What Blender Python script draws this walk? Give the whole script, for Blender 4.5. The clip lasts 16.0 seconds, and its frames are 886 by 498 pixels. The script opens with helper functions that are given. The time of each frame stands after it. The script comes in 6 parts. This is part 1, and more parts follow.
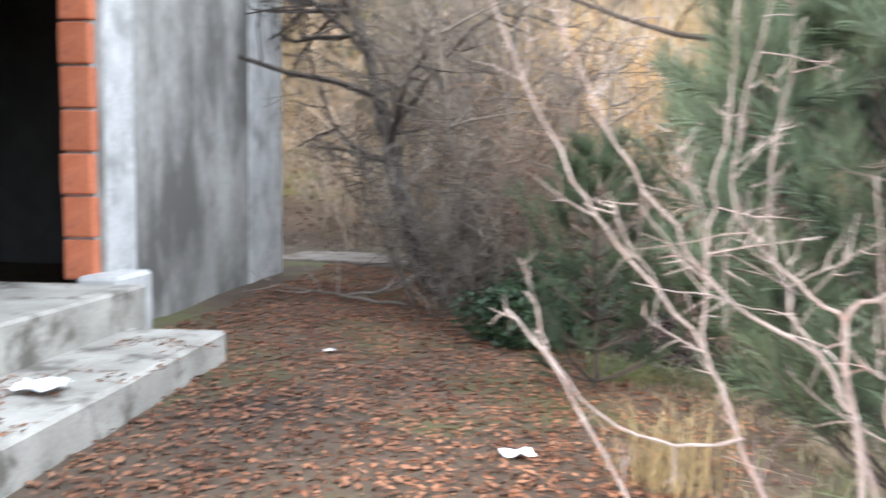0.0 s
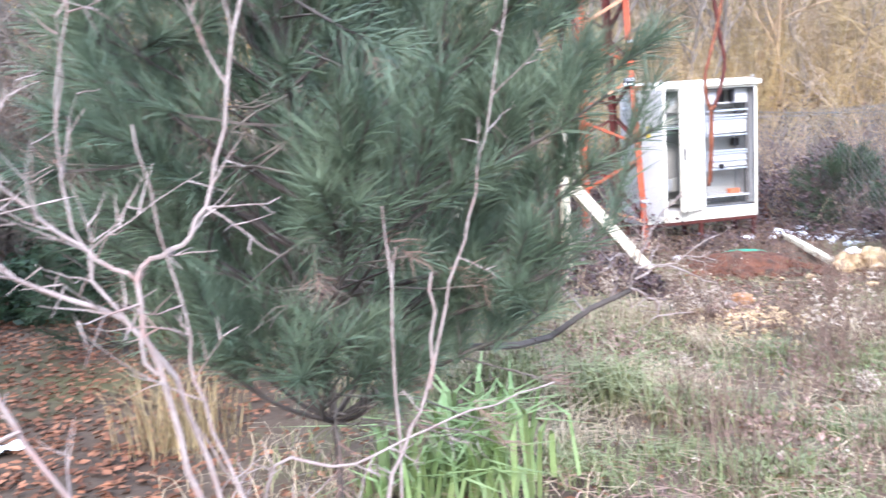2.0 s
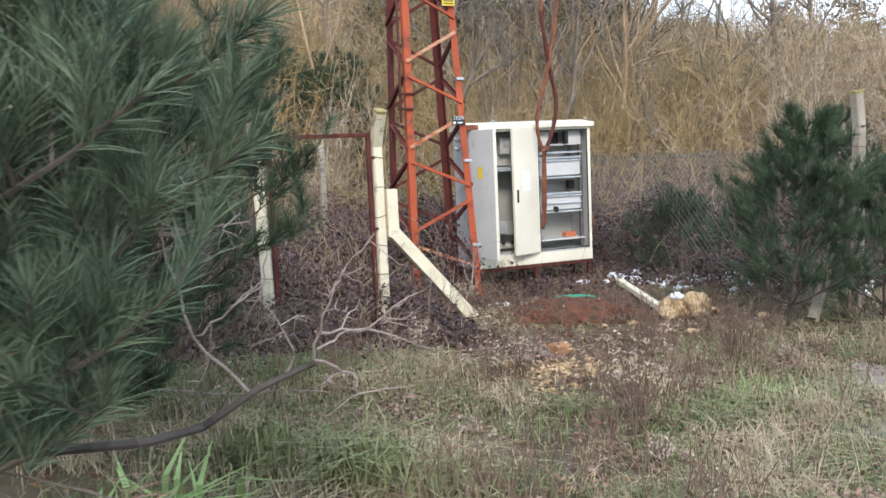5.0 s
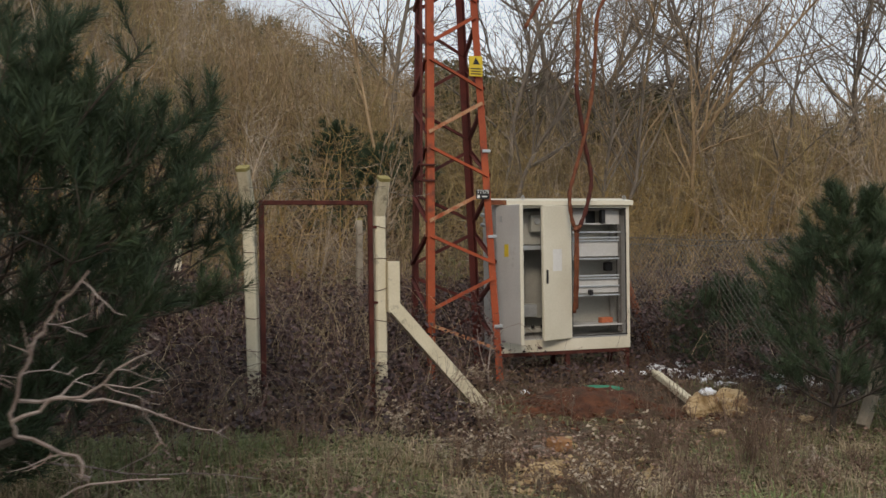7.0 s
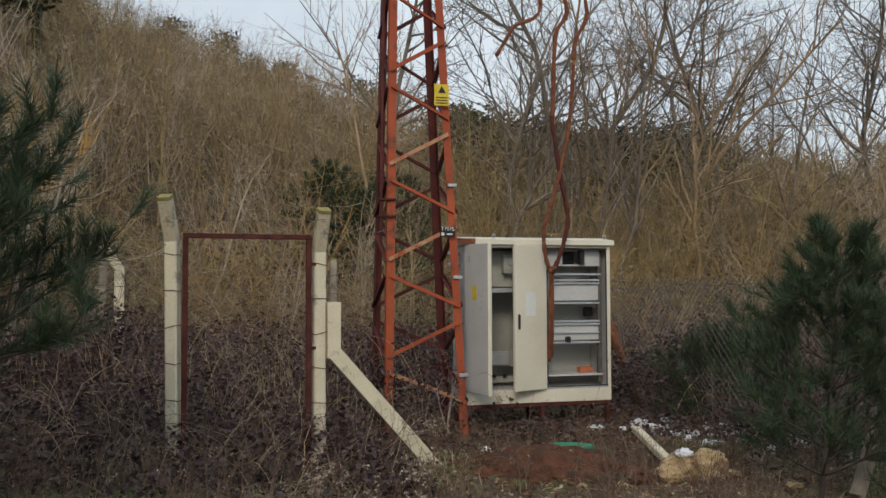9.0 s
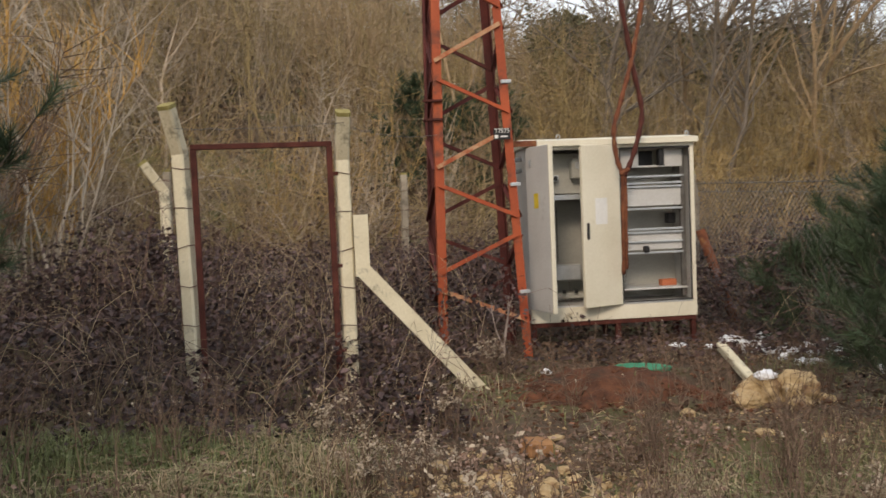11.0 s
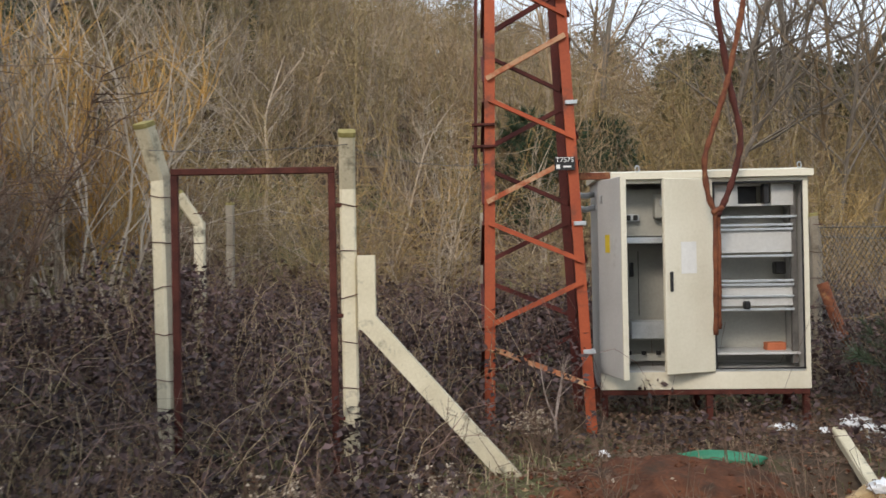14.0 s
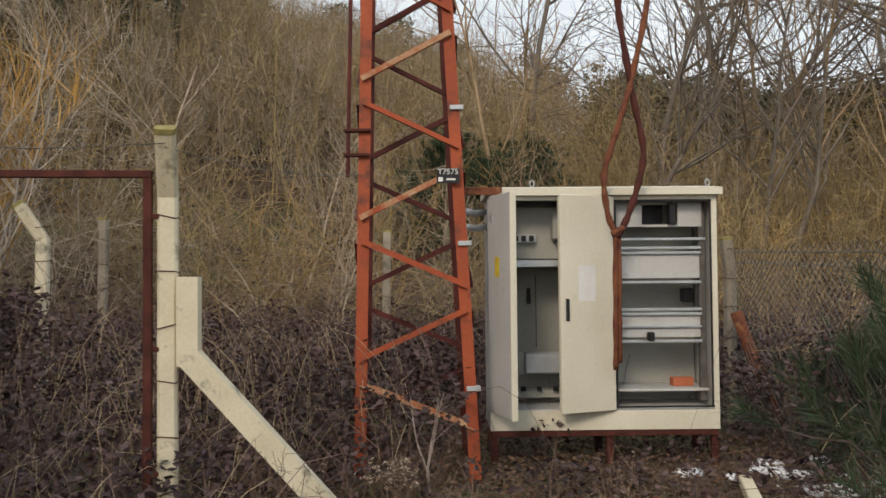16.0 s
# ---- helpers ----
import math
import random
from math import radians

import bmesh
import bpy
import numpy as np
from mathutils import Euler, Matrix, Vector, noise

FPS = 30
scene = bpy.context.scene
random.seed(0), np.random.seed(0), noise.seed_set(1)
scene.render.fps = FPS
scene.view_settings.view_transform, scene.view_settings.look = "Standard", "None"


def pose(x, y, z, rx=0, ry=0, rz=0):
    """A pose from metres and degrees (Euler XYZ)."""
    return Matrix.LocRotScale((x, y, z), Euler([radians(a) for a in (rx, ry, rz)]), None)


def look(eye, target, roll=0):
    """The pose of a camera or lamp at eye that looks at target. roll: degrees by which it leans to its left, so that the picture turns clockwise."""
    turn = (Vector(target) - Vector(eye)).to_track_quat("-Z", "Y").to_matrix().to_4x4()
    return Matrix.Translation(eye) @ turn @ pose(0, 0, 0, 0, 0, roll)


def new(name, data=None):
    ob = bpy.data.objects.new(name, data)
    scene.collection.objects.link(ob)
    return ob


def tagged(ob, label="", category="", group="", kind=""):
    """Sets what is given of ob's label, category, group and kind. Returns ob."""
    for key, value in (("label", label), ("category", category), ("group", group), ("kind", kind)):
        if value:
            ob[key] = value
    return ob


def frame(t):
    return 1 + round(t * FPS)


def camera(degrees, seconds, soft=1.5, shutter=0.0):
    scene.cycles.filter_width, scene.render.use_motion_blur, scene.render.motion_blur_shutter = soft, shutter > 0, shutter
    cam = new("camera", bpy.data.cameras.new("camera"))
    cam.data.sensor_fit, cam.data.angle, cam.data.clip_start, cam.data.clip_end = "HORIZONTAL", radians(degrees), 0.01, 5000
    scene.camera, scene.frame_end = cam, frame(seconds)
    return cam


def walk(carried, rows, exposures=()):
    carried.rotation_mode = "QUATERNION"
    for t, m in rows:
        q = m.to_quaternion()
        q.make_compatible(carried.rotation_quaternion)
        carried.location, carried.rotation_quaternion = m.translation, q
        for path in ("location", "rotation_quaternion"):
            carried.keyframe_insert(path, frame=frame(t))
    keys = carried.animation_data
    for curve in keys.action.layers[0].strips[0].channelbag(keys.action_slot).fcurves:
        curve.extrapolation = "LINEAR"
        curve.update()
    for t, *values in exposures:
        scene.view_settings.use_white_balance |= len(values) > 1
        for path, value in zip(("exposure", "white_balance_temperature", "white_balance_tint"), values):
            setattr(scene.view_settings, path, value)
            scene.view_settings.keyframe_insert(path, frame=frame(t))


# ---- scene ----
cam = camera(56.1, 16.0, shutter=0.4)
PATH = [
    (0, (0.722, 0.337, 1.572), (0.399, 2.305, 1.421), 0.6),
    (0.5, (0.852, 0.273, 1.568), (0.912, 2.268, 1.436), -3.0),
    (1, (0.944, 0.282, 1.557), (1.175, 2.259, 1.359), -3.5),
    (1.5, (1.161, 0.388, 1.534), (1.622, 2.314, 1.255), -4.6),
    (2, (1.360, 0.459, 1.579), (1.932, 2.349, 1.263), -3.8),
    (2.5, (1.475, 0.493, 1.595), (2.316, 2.281, 1.282), -8.4),
    (3, (1.634, 0.613, 1.564), (2.555, 2.350, 1.196), -6.5),
    (3.5, (1.748, 0.678, 1.579), (2.658, 2.428, 1.251), -4.0),
    (3.7, (1.787, 0.671, 1.566), (2.683, 2.430, 1.247), -3.9),
    (6, (2.639, 1.024, 1.397), (3.424, 2.863, 1.347), -1.2),
    (6.5, (2.856, 1.043, 1.337), (3.554, 2.917, 1.379), -1.4),
    (7, (3.134, 1.105, 1.324), (3.816, 2.985, 1.302), -0.8),
    (7.5, (3.368, 1.190, 1.299), (4.084, 3.057, 1.330), -0.6),
    (8, (3.596, 1.329, 1.308), (4.288, 3.202, 1.420), 0.2),
    (10.5, (4.487, 2.038, 1.168), (4.991, 3.973, 1.122), -3.0),
    (11, (4.770, 2.198, 1.160), (5.140, 4.161, 1.060), -2.4),
    (11.5, (4.962, 2.270, 1.154), (5.207, 4.251, 1.025), -2.8),
    (12, (5.091, 2.487, 1.130), (5.290, 4.476, 1.078), -2.6),
    (12.5, (5.223, 2.672, 1.160), (5.345, 4.668, 1.129), -2.4),
    (13, (5.387, 2.850, 1.144), (5.460, 4.848, 1.106), -2.0),
    (13.5, (5.568, 3.011, 1.158), (5.564, 5.011, 1.127), -1.1),
    (14, (5.681, 3.266, 1.139), (5.735, 5.265, 1.147), -1.1),
    (14.5, (5.749, 3.478, 1.158), (5.863, 5.475, 1.173), -1.8),
    (15, (5.921, 3.679, 1.143), (6.076, 5.673, 1.179), -1.5),
    (15.5, (6.107, 3.915, 1.170), (6.274, 5.907, 1.223), -0.3),
    (16, (6.256, 4.046, 1.134), (6.447, 6.036, 1.194), -0.5),
]
EXPOSURES = [(0, 1.92, 6500, 16), (0.5, 2.34, 5900, 20), (1, 2.34, 6000, 21), (1.5, 2.03, 5800, 21), (2, 2.02, 5700, 22), (2.5, 1.72, 5600, 22), (3, 1.79, 5500, 24), (3.5, 1.39, 5400, 22), (3.7, 1.24, 5500, 20), (5.9, 0.54, 6500, 13), (6.5, -0.01, 6800, 14), (7, -0.38, 7350, 15), (7.5, -0.26, 7100, 14), (8, -0.46, 6600, 10), (10.5, -0.31, 7800, 17), (11, 0.02, 7800, 17), (11.5, 0.62, 6500, 13), (12, 0.6, 6200, 12), (12.5, 0.19, 6950, 16), (13, 0.11, 7400, 16), (14, 0.14, 7000, 14), (14.5, -0.21, 7250, 15), (16, -0.16, 7500, 15)]
walk(cam, [(t, look(eye, target, roll)) for t, eye, target, roll in PATH], EXPOSURES)

# ---- light ----
world = bpy.data.worlds.new("sky")
scene.world = world
world.use_nodes = True
wn, wl = world.node_tree.nodes, world.node_tree.links
wn.clear()
sky = wn.new("ShaderNodeTexSky")
sky.sky_type, sky.sun_disc = "NISHITA", False
SUN_EL, SUN_AZ = 32.0, 205.0
sky.sun_elevation, sky.sun_rotation = radians(SUN_EL), radians(SUN_AZ)
sky.dust_density, sky.air_density = 2.0, 1.0
coord = wn.new("ShaderNodeTexCoord")
cloud = wn.new("ShaderNodeTexNoise")
cloud.inputs["Scale"].default_value, cloud.inputs["Detail"].default_value = 2.6, 6
cloud_ramp = wn.new("ShaderNodeValToRGB")
cloud_ramp.color_ramp.elements[0].color, cloud_ramp.color_ramp.elements[1].color = (0.58, 0.58, 0.58, 1), (0.92, 0.92, 0.92, 1)
cloud_ramp.color_ramp.elements[0].position, cloud_ramp.color_ramp.elements[1].position = 0.28, 0.62
mixer = wn.new("ShaderNodeMix")
mixer.data_type = "RGBA"
mixer.inputs["B"].default_value = (12.0, 14.2, 16.4, 1)
background = wn.new("ShaderNodeBackground")
background.inputs["Strength"].default_value = 0.09
world_out = wn.new("ShaderNodeOutputWorld")
wl.new(coord.outputs["Generated"], cloud.inputs["Vector"])
wl.new(cloud.outputs["Fac"], cloud_ramp.inputs["Fac"])
wl.new(cloud_ramp.outputs["Color"], mixer.inputs["Factor"])
wl.new(sky.outputs["Color"], mixer.inputs["A"])
wl.new(mixer.outputs["Result"], background.inputs["Color"])
wl.new(background.outputs["Background"], world_out.inputs["Surface"])

sun = new("sun", bpy.data.lights.new("sun", "SUN"))
sun.data.energy, sun.data.angle, sun.data.color = 1.5, radians(14), (1.0, 0.91, 0.78)
sun_way = Vector((math.sin(radians(SUN_AZ)) * math.cos(radians(SUN_EL)), math.cos(radians(SUN_AZ)) * math.cos(radians(SUN_EL)), math.sin(radians(SUN_EL))))
sun.matrix_world = look(sun_way * 60, (0, 0, 0))


# ---- materials ----
def mat(name, c1, c2, scale=6.0, rough=0.85, bump=0.25, fine=60.0, metal=0.0, vary=0.0, c3=None, spot=0.6, spec=0.3, stretch=(1, 1, 1), c3scale=2.0, soft_=0.05):
    """Two colours mixed by noise at a coarse and a fine size, a third in blotches, and a shade that varies by piece."""
    m = bpy.data.materials.new(name)
    m.use_nodes = True
    n, l = m.node_tree.nodes, m.node_tree.links
    bsdf = n["Principled BSDF"]
    tc = n.new("ShaderNodeTexCoord")
    mp = n.new("ShaderNodeMapping")
    mp.inputs["Scale"].default_value = stretch
    l.new(tc.outputs["Object"], mp.inputs["Vector"])
    a = n.new("ShaderNodeTexNoise")
    a.inputs["Scale"].default_value, a.inputs["Detail"].default_value = scale, 6
    b = n.new("ShaderNodeTexNoise")
    b.inputs["Scale"].default_value, b.inputs["Detail"].default_value = fine, 4
    l.new(mp.outputs["Vector"], a.inputs["Vector"])
    l.new(mp.outputs["Vector"], b.inputs["Vector"])
    add = n.new("ShaderNodeMath")
    add.operation = "MULTIPLY_ADD"
    l.new(b.outputs["Fac"], add.inputs[0])
    add.inputs[1].default_value = 0.5
    l.new(a.outputs["Fac"], add.inputs[2])
    ramp = n.new("ShaderNodeValToRGB")
    ramp.color_ramp.elements[0].position, ramp.color_ramp.elements[1].position = 0.5, 1.0
    ramp.color_ramp.elements[0].color, ramp.color_ramp.elements[1].color = (*c1, 1), (*c2, 1)
    l.new(add.outputs[0], ramp.inputs["Fac"])
    colour = ramp.outputs["Color"]
    if c3:
        s = n.new("ShaderNodeTexNoise")
        s.inputs["Scale"].default_value, s.inputs["Detail"].default_value, s.inputs["Roughness"].default_value = c3scale, 8, 0.65
        l.new(mp.outputs["Vector"], s.inputs["Vector"])
        sr = n.new("ShaderNodeValToRGB")
        sr.color_ramp.elements[0].position, sr.color_ramp.elements[1].position = spot - soft_, spot + soft_ + 0.01
        l.new(s.outputs["Fac"], sr.inputs["Fac"])
        mx = n.new("ShaderNodeMix")
        mx.data_type = "RGBA"
        mx.inputs["B"].default_value = (*c3, 1)
        l.new(sr.outputs["Color"], mx.inputs["Factor"])
        l.new(colour, mx.inputs["A"])
        colour = mx.outputs["Result"]
    if vary:
        geo, info = n.new("ShaderNodeNewGeometry"), n.new("ShaderNodeObjectInfo")
        tot = n.new("ShaderNodeMath")
        tot.operation = "ADD"
        l.new(geo.outputs["Random Per Island"], tot.inputs[0])
        l.new(info.outputs["Random"], tot.inputs[1])
        fr = n.new("ShaderNodeMath")
        fr.operation = "FRACT"
        l.new(tot.outputs[0], fr.inputs[0])
        rng = n.new("ShaderNodeMapRange")
        rng.inputs["To Min"].default_value, rng.inputs["To Max"].default_value = 1 - vary, 1 + vary
        l.new(fr.outputs[0], rng.inputs["Value"])
        hsv = n.new("ShaderNodeHueSaturation")
        l.new(rng.outputs["Result"], hsv.inputs["Value"])
        l.new(colour, hsv.inputs["Color"])
        colour = hsv.outputs["Color"]
    l.new(colour, bsdf.inputs["Base Color"])
    bsdf.inputs["Roughness"].default_value, bsdf.inputs["Metallic"].default_value = rough, metal
    bsdf.inputs["Specular IOR Level"].default_value = spec
    if bump:
        bp = n.new("ShaderNodeBump")
        bp.inputs["Strength"].default_value, bp.inputs["Distance"].default_value = bump, 0.01
        l.new(add.outputs[0], bp.inputs["Height"])
        l.new(bp.outputs["Normal"], bsdf.inputs["Normal"])
    return m


M_GROUND = mat("earth", (0.042, 0.029, 0.021), (0.13, 0.092, 0.062), 0.9, 0.95, 0.8, 22, c3=(0.10, 0.095, 0.04), spot=0.55, c3scale=0.5)
M_SOIL = mat("red_soil", (0.042, 0.017, 0.010), (0.158, 0.060, 0.030), 7, 0.95, 1.0, 50, c3=(0.05, 0.03, 0.02), spot=0.58, c3scale=4)
M_RENDER = mat("stained_render", (0.20, 0.19, 0.17), (0.46, 0.44, 0.40), 1.3, 0.9, 0.5, 16, c3=(0.125, 0.117, 0.103), spot=0.51, stretch=(1, 1, 0.6), c3scale=0.9, soft_=0.085)
M_WHITEWASH = mat("white_render", (0.36, 0.355, 0.33), (0.62, 0.61, 0.58), 3, 0.9, 0.4, 30, c3=(0.26, 0.25, 0.225), spot=0.58, soft_=0.09)
M_CONCRETE = mat("old_concrete", (0.25, 0.23, 0.195), (0.48, 0.45, 0.39), 2.5, 0.92, 0.5, 45, c3=(0.15, 0.135, 0.11), spot=0.56, c3scale=3)
M_PATH = mat("dirty_concrete", (0.15, 0.125, 0.10), (0.28, 0.24, 0.205), 3, 0.95, 0.5, 40, c3=(0.12, 0.09, 0.065), spot=0.55)
M_BRICK = mat("orange_block", (0.42, 0.115, 0.055), (0.60, 0.20, 0.10), 5, 0.9, 0.4, 60, vary=0.12, c3=(0.33, 0.10, 0.06), spot=0.6)
M_MORTAR = mat("mortar", (0.25, 0.24, 0.22), (0.4, 0.38, 0.35), 12, 0.95, 0.5, 80)
# plaster colour lowered to hold the shade of the room
M_DARK = mat("shade_dark_plaster", (0.10, 0.095, 0.09), (0.16, 0.155, 0.15), 2, 0.95, 0.2, 30)
M_POST = mat("cream_concrete", (0.56, 0.50, 0.36), (0.74, 0.68, 0.52), 3, 0.9, 0.35, 70, c3=(0.20, 0.185, 0.14), spot=0.62, c3scale=5)
M_POSTTOP = mat("weathered_cream_concrete", (0.44, 0.385, 0.27), (0.64, 0.57, 0.42), 5, 0.92, 0.5, 70, c3=(0.22, 0.195, 0.14), spot=0.58, c3scale=7)
M_POSTOLD = mat("weathered_concrete", (0.20, 0.17, 0.13), (0.40, 0.35, 0.28), 4, 0.92, 0.4, 60, c3=(0.12, 0.10, 0.08), spot=0.6)
M_LICHEN = mat("lichen", (0.20, 0.17, 0.06), (0.34, 0.29, 0.12), 20, 0.95, 0.6, 90)
M_RUSTDARK = mat("dark_rusty_steel", (0.045, 0.012, 0.010), (0.12, 0.035, 0.025), 9, 0.8, 0.5, 90, metal=0.1)
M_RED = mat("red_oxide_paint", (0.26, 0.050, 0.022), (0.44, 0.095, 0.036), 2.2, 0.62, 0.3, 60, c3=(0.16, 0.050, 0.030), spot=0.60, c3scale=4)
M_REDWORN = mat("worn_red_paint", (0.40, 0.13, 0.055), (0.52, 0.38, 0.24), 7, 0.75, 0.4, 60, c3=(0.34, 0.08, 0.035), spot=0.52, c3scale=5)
# near-black red: shade of the tower's back and sides in the colour; also the rod
M_REDDARK = mat("dark_shaded_red_steel", (0.045, 0.012, 0.012), (0.13, 0.028, 0.022), 3, 0.7, 0.3, 60)
M_CREAM = mat("cream_paint", (0.62, 0.58, 0.46), (0.74, 0.70, 0.58), 1.6, 0.5, 0.06, 40, c3=(0.58, 0.53, 0.40), spot=0.66, c3scale=4)
M_GREYPAINT = mat("grey_paint", (0.45, 0.45, 0.44), (0.57, 0.57, 0.555), 2, 0.5, 0.06, 40, c3=(0.36, 0.35, 0.33), spot=0.65)
M_PANEL = mat("inner_grey_panel", (0.34, 0.34, 0.31), (0.44, 0.44, 0.40), 3, 0.6, 0.08, 40)
M_ZINC = mat("galvanised_steel", (0.40, 0.43, 0.45), (0.58, 0.61, 0.63), 6, 0.4, 0.1, 60, metal=0.45)
M_BLACK = mat("black_plastic", (0.012, 0.012, 0.013), (0.03, 0.03, 0.032), 8, 0.5, 0.05, 60)
M_YELLOW = mat("yellow_sign", (0.62, 0.45, 0.03), (0.74, 0.55, 0.06), 8, 0.5, 0.05, 60)
M_WHITE = mat("white_plate", (0.66, 0.66, 0.64), (0.78, 0.78, 0.76), 8, 0.5, 0.05, 60)
M_RUST = mat("rusty_iron", (0.09, 0.028, 0.018), (0.24, 0.085, 0.04), 12, 0.85, 0.6, 90, c3=(0.30, 0.15, 0.07), spot=0.62, c3scale=9)
M_WIRE = mat("grey_wire", (0.10, 0.095, 0.09), (0.2, 0.19, 0.18), 12, 0.6, 0.0, 60, metal=0.4)
M_BARKDARK = mat("dark_bark", (0.030, 0.024, 0.020), (0.115, 0.095, 0.08), 5, 0.95, 1.0, 28, stretch=(1, 1, 0.35))
M_BARKGREY = mat("grey_bark", (0.09, 0.075, 0.062), (0.23, 0.195, 0.16), 5, 0.95, 0.8, 28, stretch=(1, 1, 0.35))
M_TWIGPALE = mat("pale_twig", (0.19, 0.14, 0.12), (0.39, 0.33, 0.295), 9, 0.85, 0.3, 70, c3=(0.30, 0.20, 0.17), spot=0.6, c3scale=6)
M_STEMBROWN = mat("brown_stem", (0.19, 0.132, 0.078), (0.39, 0.28, 0.172), 1.5, 0.92, 0.0, 12, vary=0.35)
M_STEMOLIVE = mat("olive_stem", (0.20, 0.152, 0.076), (0.40, 0.305, 0.155), 1.5, 0.92, 0.0, 12, vary=0.35)
M_STEMTAWNY = mat("tawny_stem", (0.25, 0.165, 0.065), (0.44, 0.30, 0.13), 1.5, 0.92, 0.0, 12, vary=0.3)
M_STEMORANGE = mat("orange_stem", (0.40, 0.22, 0.06), (0.58, 0.35, 0.12), 1.5, 0.92, 0.0, 12, vary=0.3)
M_STEMGREY = mat("grey_stem", (0.235, 0.185, 0.138), (0.45, 0.365, 0.275), 1.5, 0.92, 0.0, 12, vary=0.35)
M_OLIVELEAF = mat("dull_evergreen_leaves", (0.060, 0.061, 0.031), (0.13, 0.122, 0.066), 0.8, 0.85, 0.0, 6, vary=0.4)
M_STEMPALE = mat("pale_stem", (0.34, 0.285, 0.225), (0.54, 0.465, 0.38), 1.5, 0.92, 0.0, 12, vary=0.25)
M_NEEDLE = mat("pine_needles", (0.056, 0.086, 0.055), (0.138, 0.182, 0.110), 3, 0.6, 0.0, 20, vary=0.4)
M_NEEDLEDARK = mat("deep_green_needles", (0.026, 0.046, 0.026), (0.064, 0.098, 0.050), 3, 0.6, 0.0, 20, vary=0.4)
M_NEEDLEFAR = mat("dark_pine_needles", (0.034, 0.044, 0.026), (0.082, 0.092, 0.050), 1.5, 0.8, 0.0, 10, vary=0.4)
M_BAY = mat("evergreen_leaves", (0.012, 0.028, 0.014), (0.035, 0.065, 0.03), 4, 0.45, 0.0, 20, vary=0.4)
M_GRASS = mat("grass_blades", (0.11, 0.125, 0.05), (0.24, 0.245, 0.12), 1.2, 0.8, 0.0, 8, vary=0.35)
M_DRY = mat("dry_grass", (0.22, 0.165, 0.10), (0.45, 0.36, 0.24), 1.2, 0.9, 0.0, 8, vary=0.35)
M_WEED = mat("dead_weed", (0.095, 0.062, 0.045), (0.20, 0.135, 0.10), 3, 0.9, 0.0, 12, vary=0.35)
M_FLUFF = mat("pale_seed_heads", (0.30, 0.24, 0.18), (0.48, 0.41, 0.33), 5, 0.95, 0.0, 20, vary=0.2)
M_PINKDRY = mat("withered_stems", (0.17, 0.105, 0.085), (0.36, 0.25, 0.20), 2, 0.92, 0.0, 9, vary=0.35)
M_FRESH = mat("fresh_grass", (0.095, 0.118, 0.045), (0.20, 0.22, 0.10), 1.5, 0.7, 0.0, 9, vary=0.35)
M_STRAP = mat("bright_leaves", (0.13, 0.20, 0.055), (0.27, 0.34, 0.14), 3, 0.55, 0.0, 20, vary=0.3)
M_LITTER = mat("fallen_leaves", (0.105, 0.040, 0.022), (0.275, 0.132, 0.074), 2.5, 0.9, 0.0, 20, vary=0.55)
M_BRAMLEAF = mat("bramble_leaves", (0.017, 0.011, 0.012), (0.112, 0.072, 0.071), 1.4, 0.6, 0.0, 8, vary=0.65)
M_BRAMCANE = mat("bramble_canes", (0.075, 0.045, 0.038), (0.20, 0.128, 0.105), 2, 0.85, 0.0, 12, vary=0.4)
M_STONE = mat("yellow_limestone", (0.30, 0.20, 0.10), (0.58, 0.44, 0.26), 6, 0.95, 0.8, 40, vary=0.15, c3=(0.17, 0.085, 0.045), spot=0.58, c3scale=5)
M_SNOW = mat("old_snow", (0.74, 0.77, 0.82), (0.86, 0.88, 0.92), 12, 0.7, 0.5, 60)
M_GREENPLASTIC = mat("green_plastic", (0.02, 0.15, 0.085), (0.04, 0.24, 0.14), 8, 0.45, 0.2, 60)
M_PAPER = mat("white_litter", (0.66, 0.66, 0.66), (0.82, 0.82, 0.82), 20, 0.8, 0.2, 60)


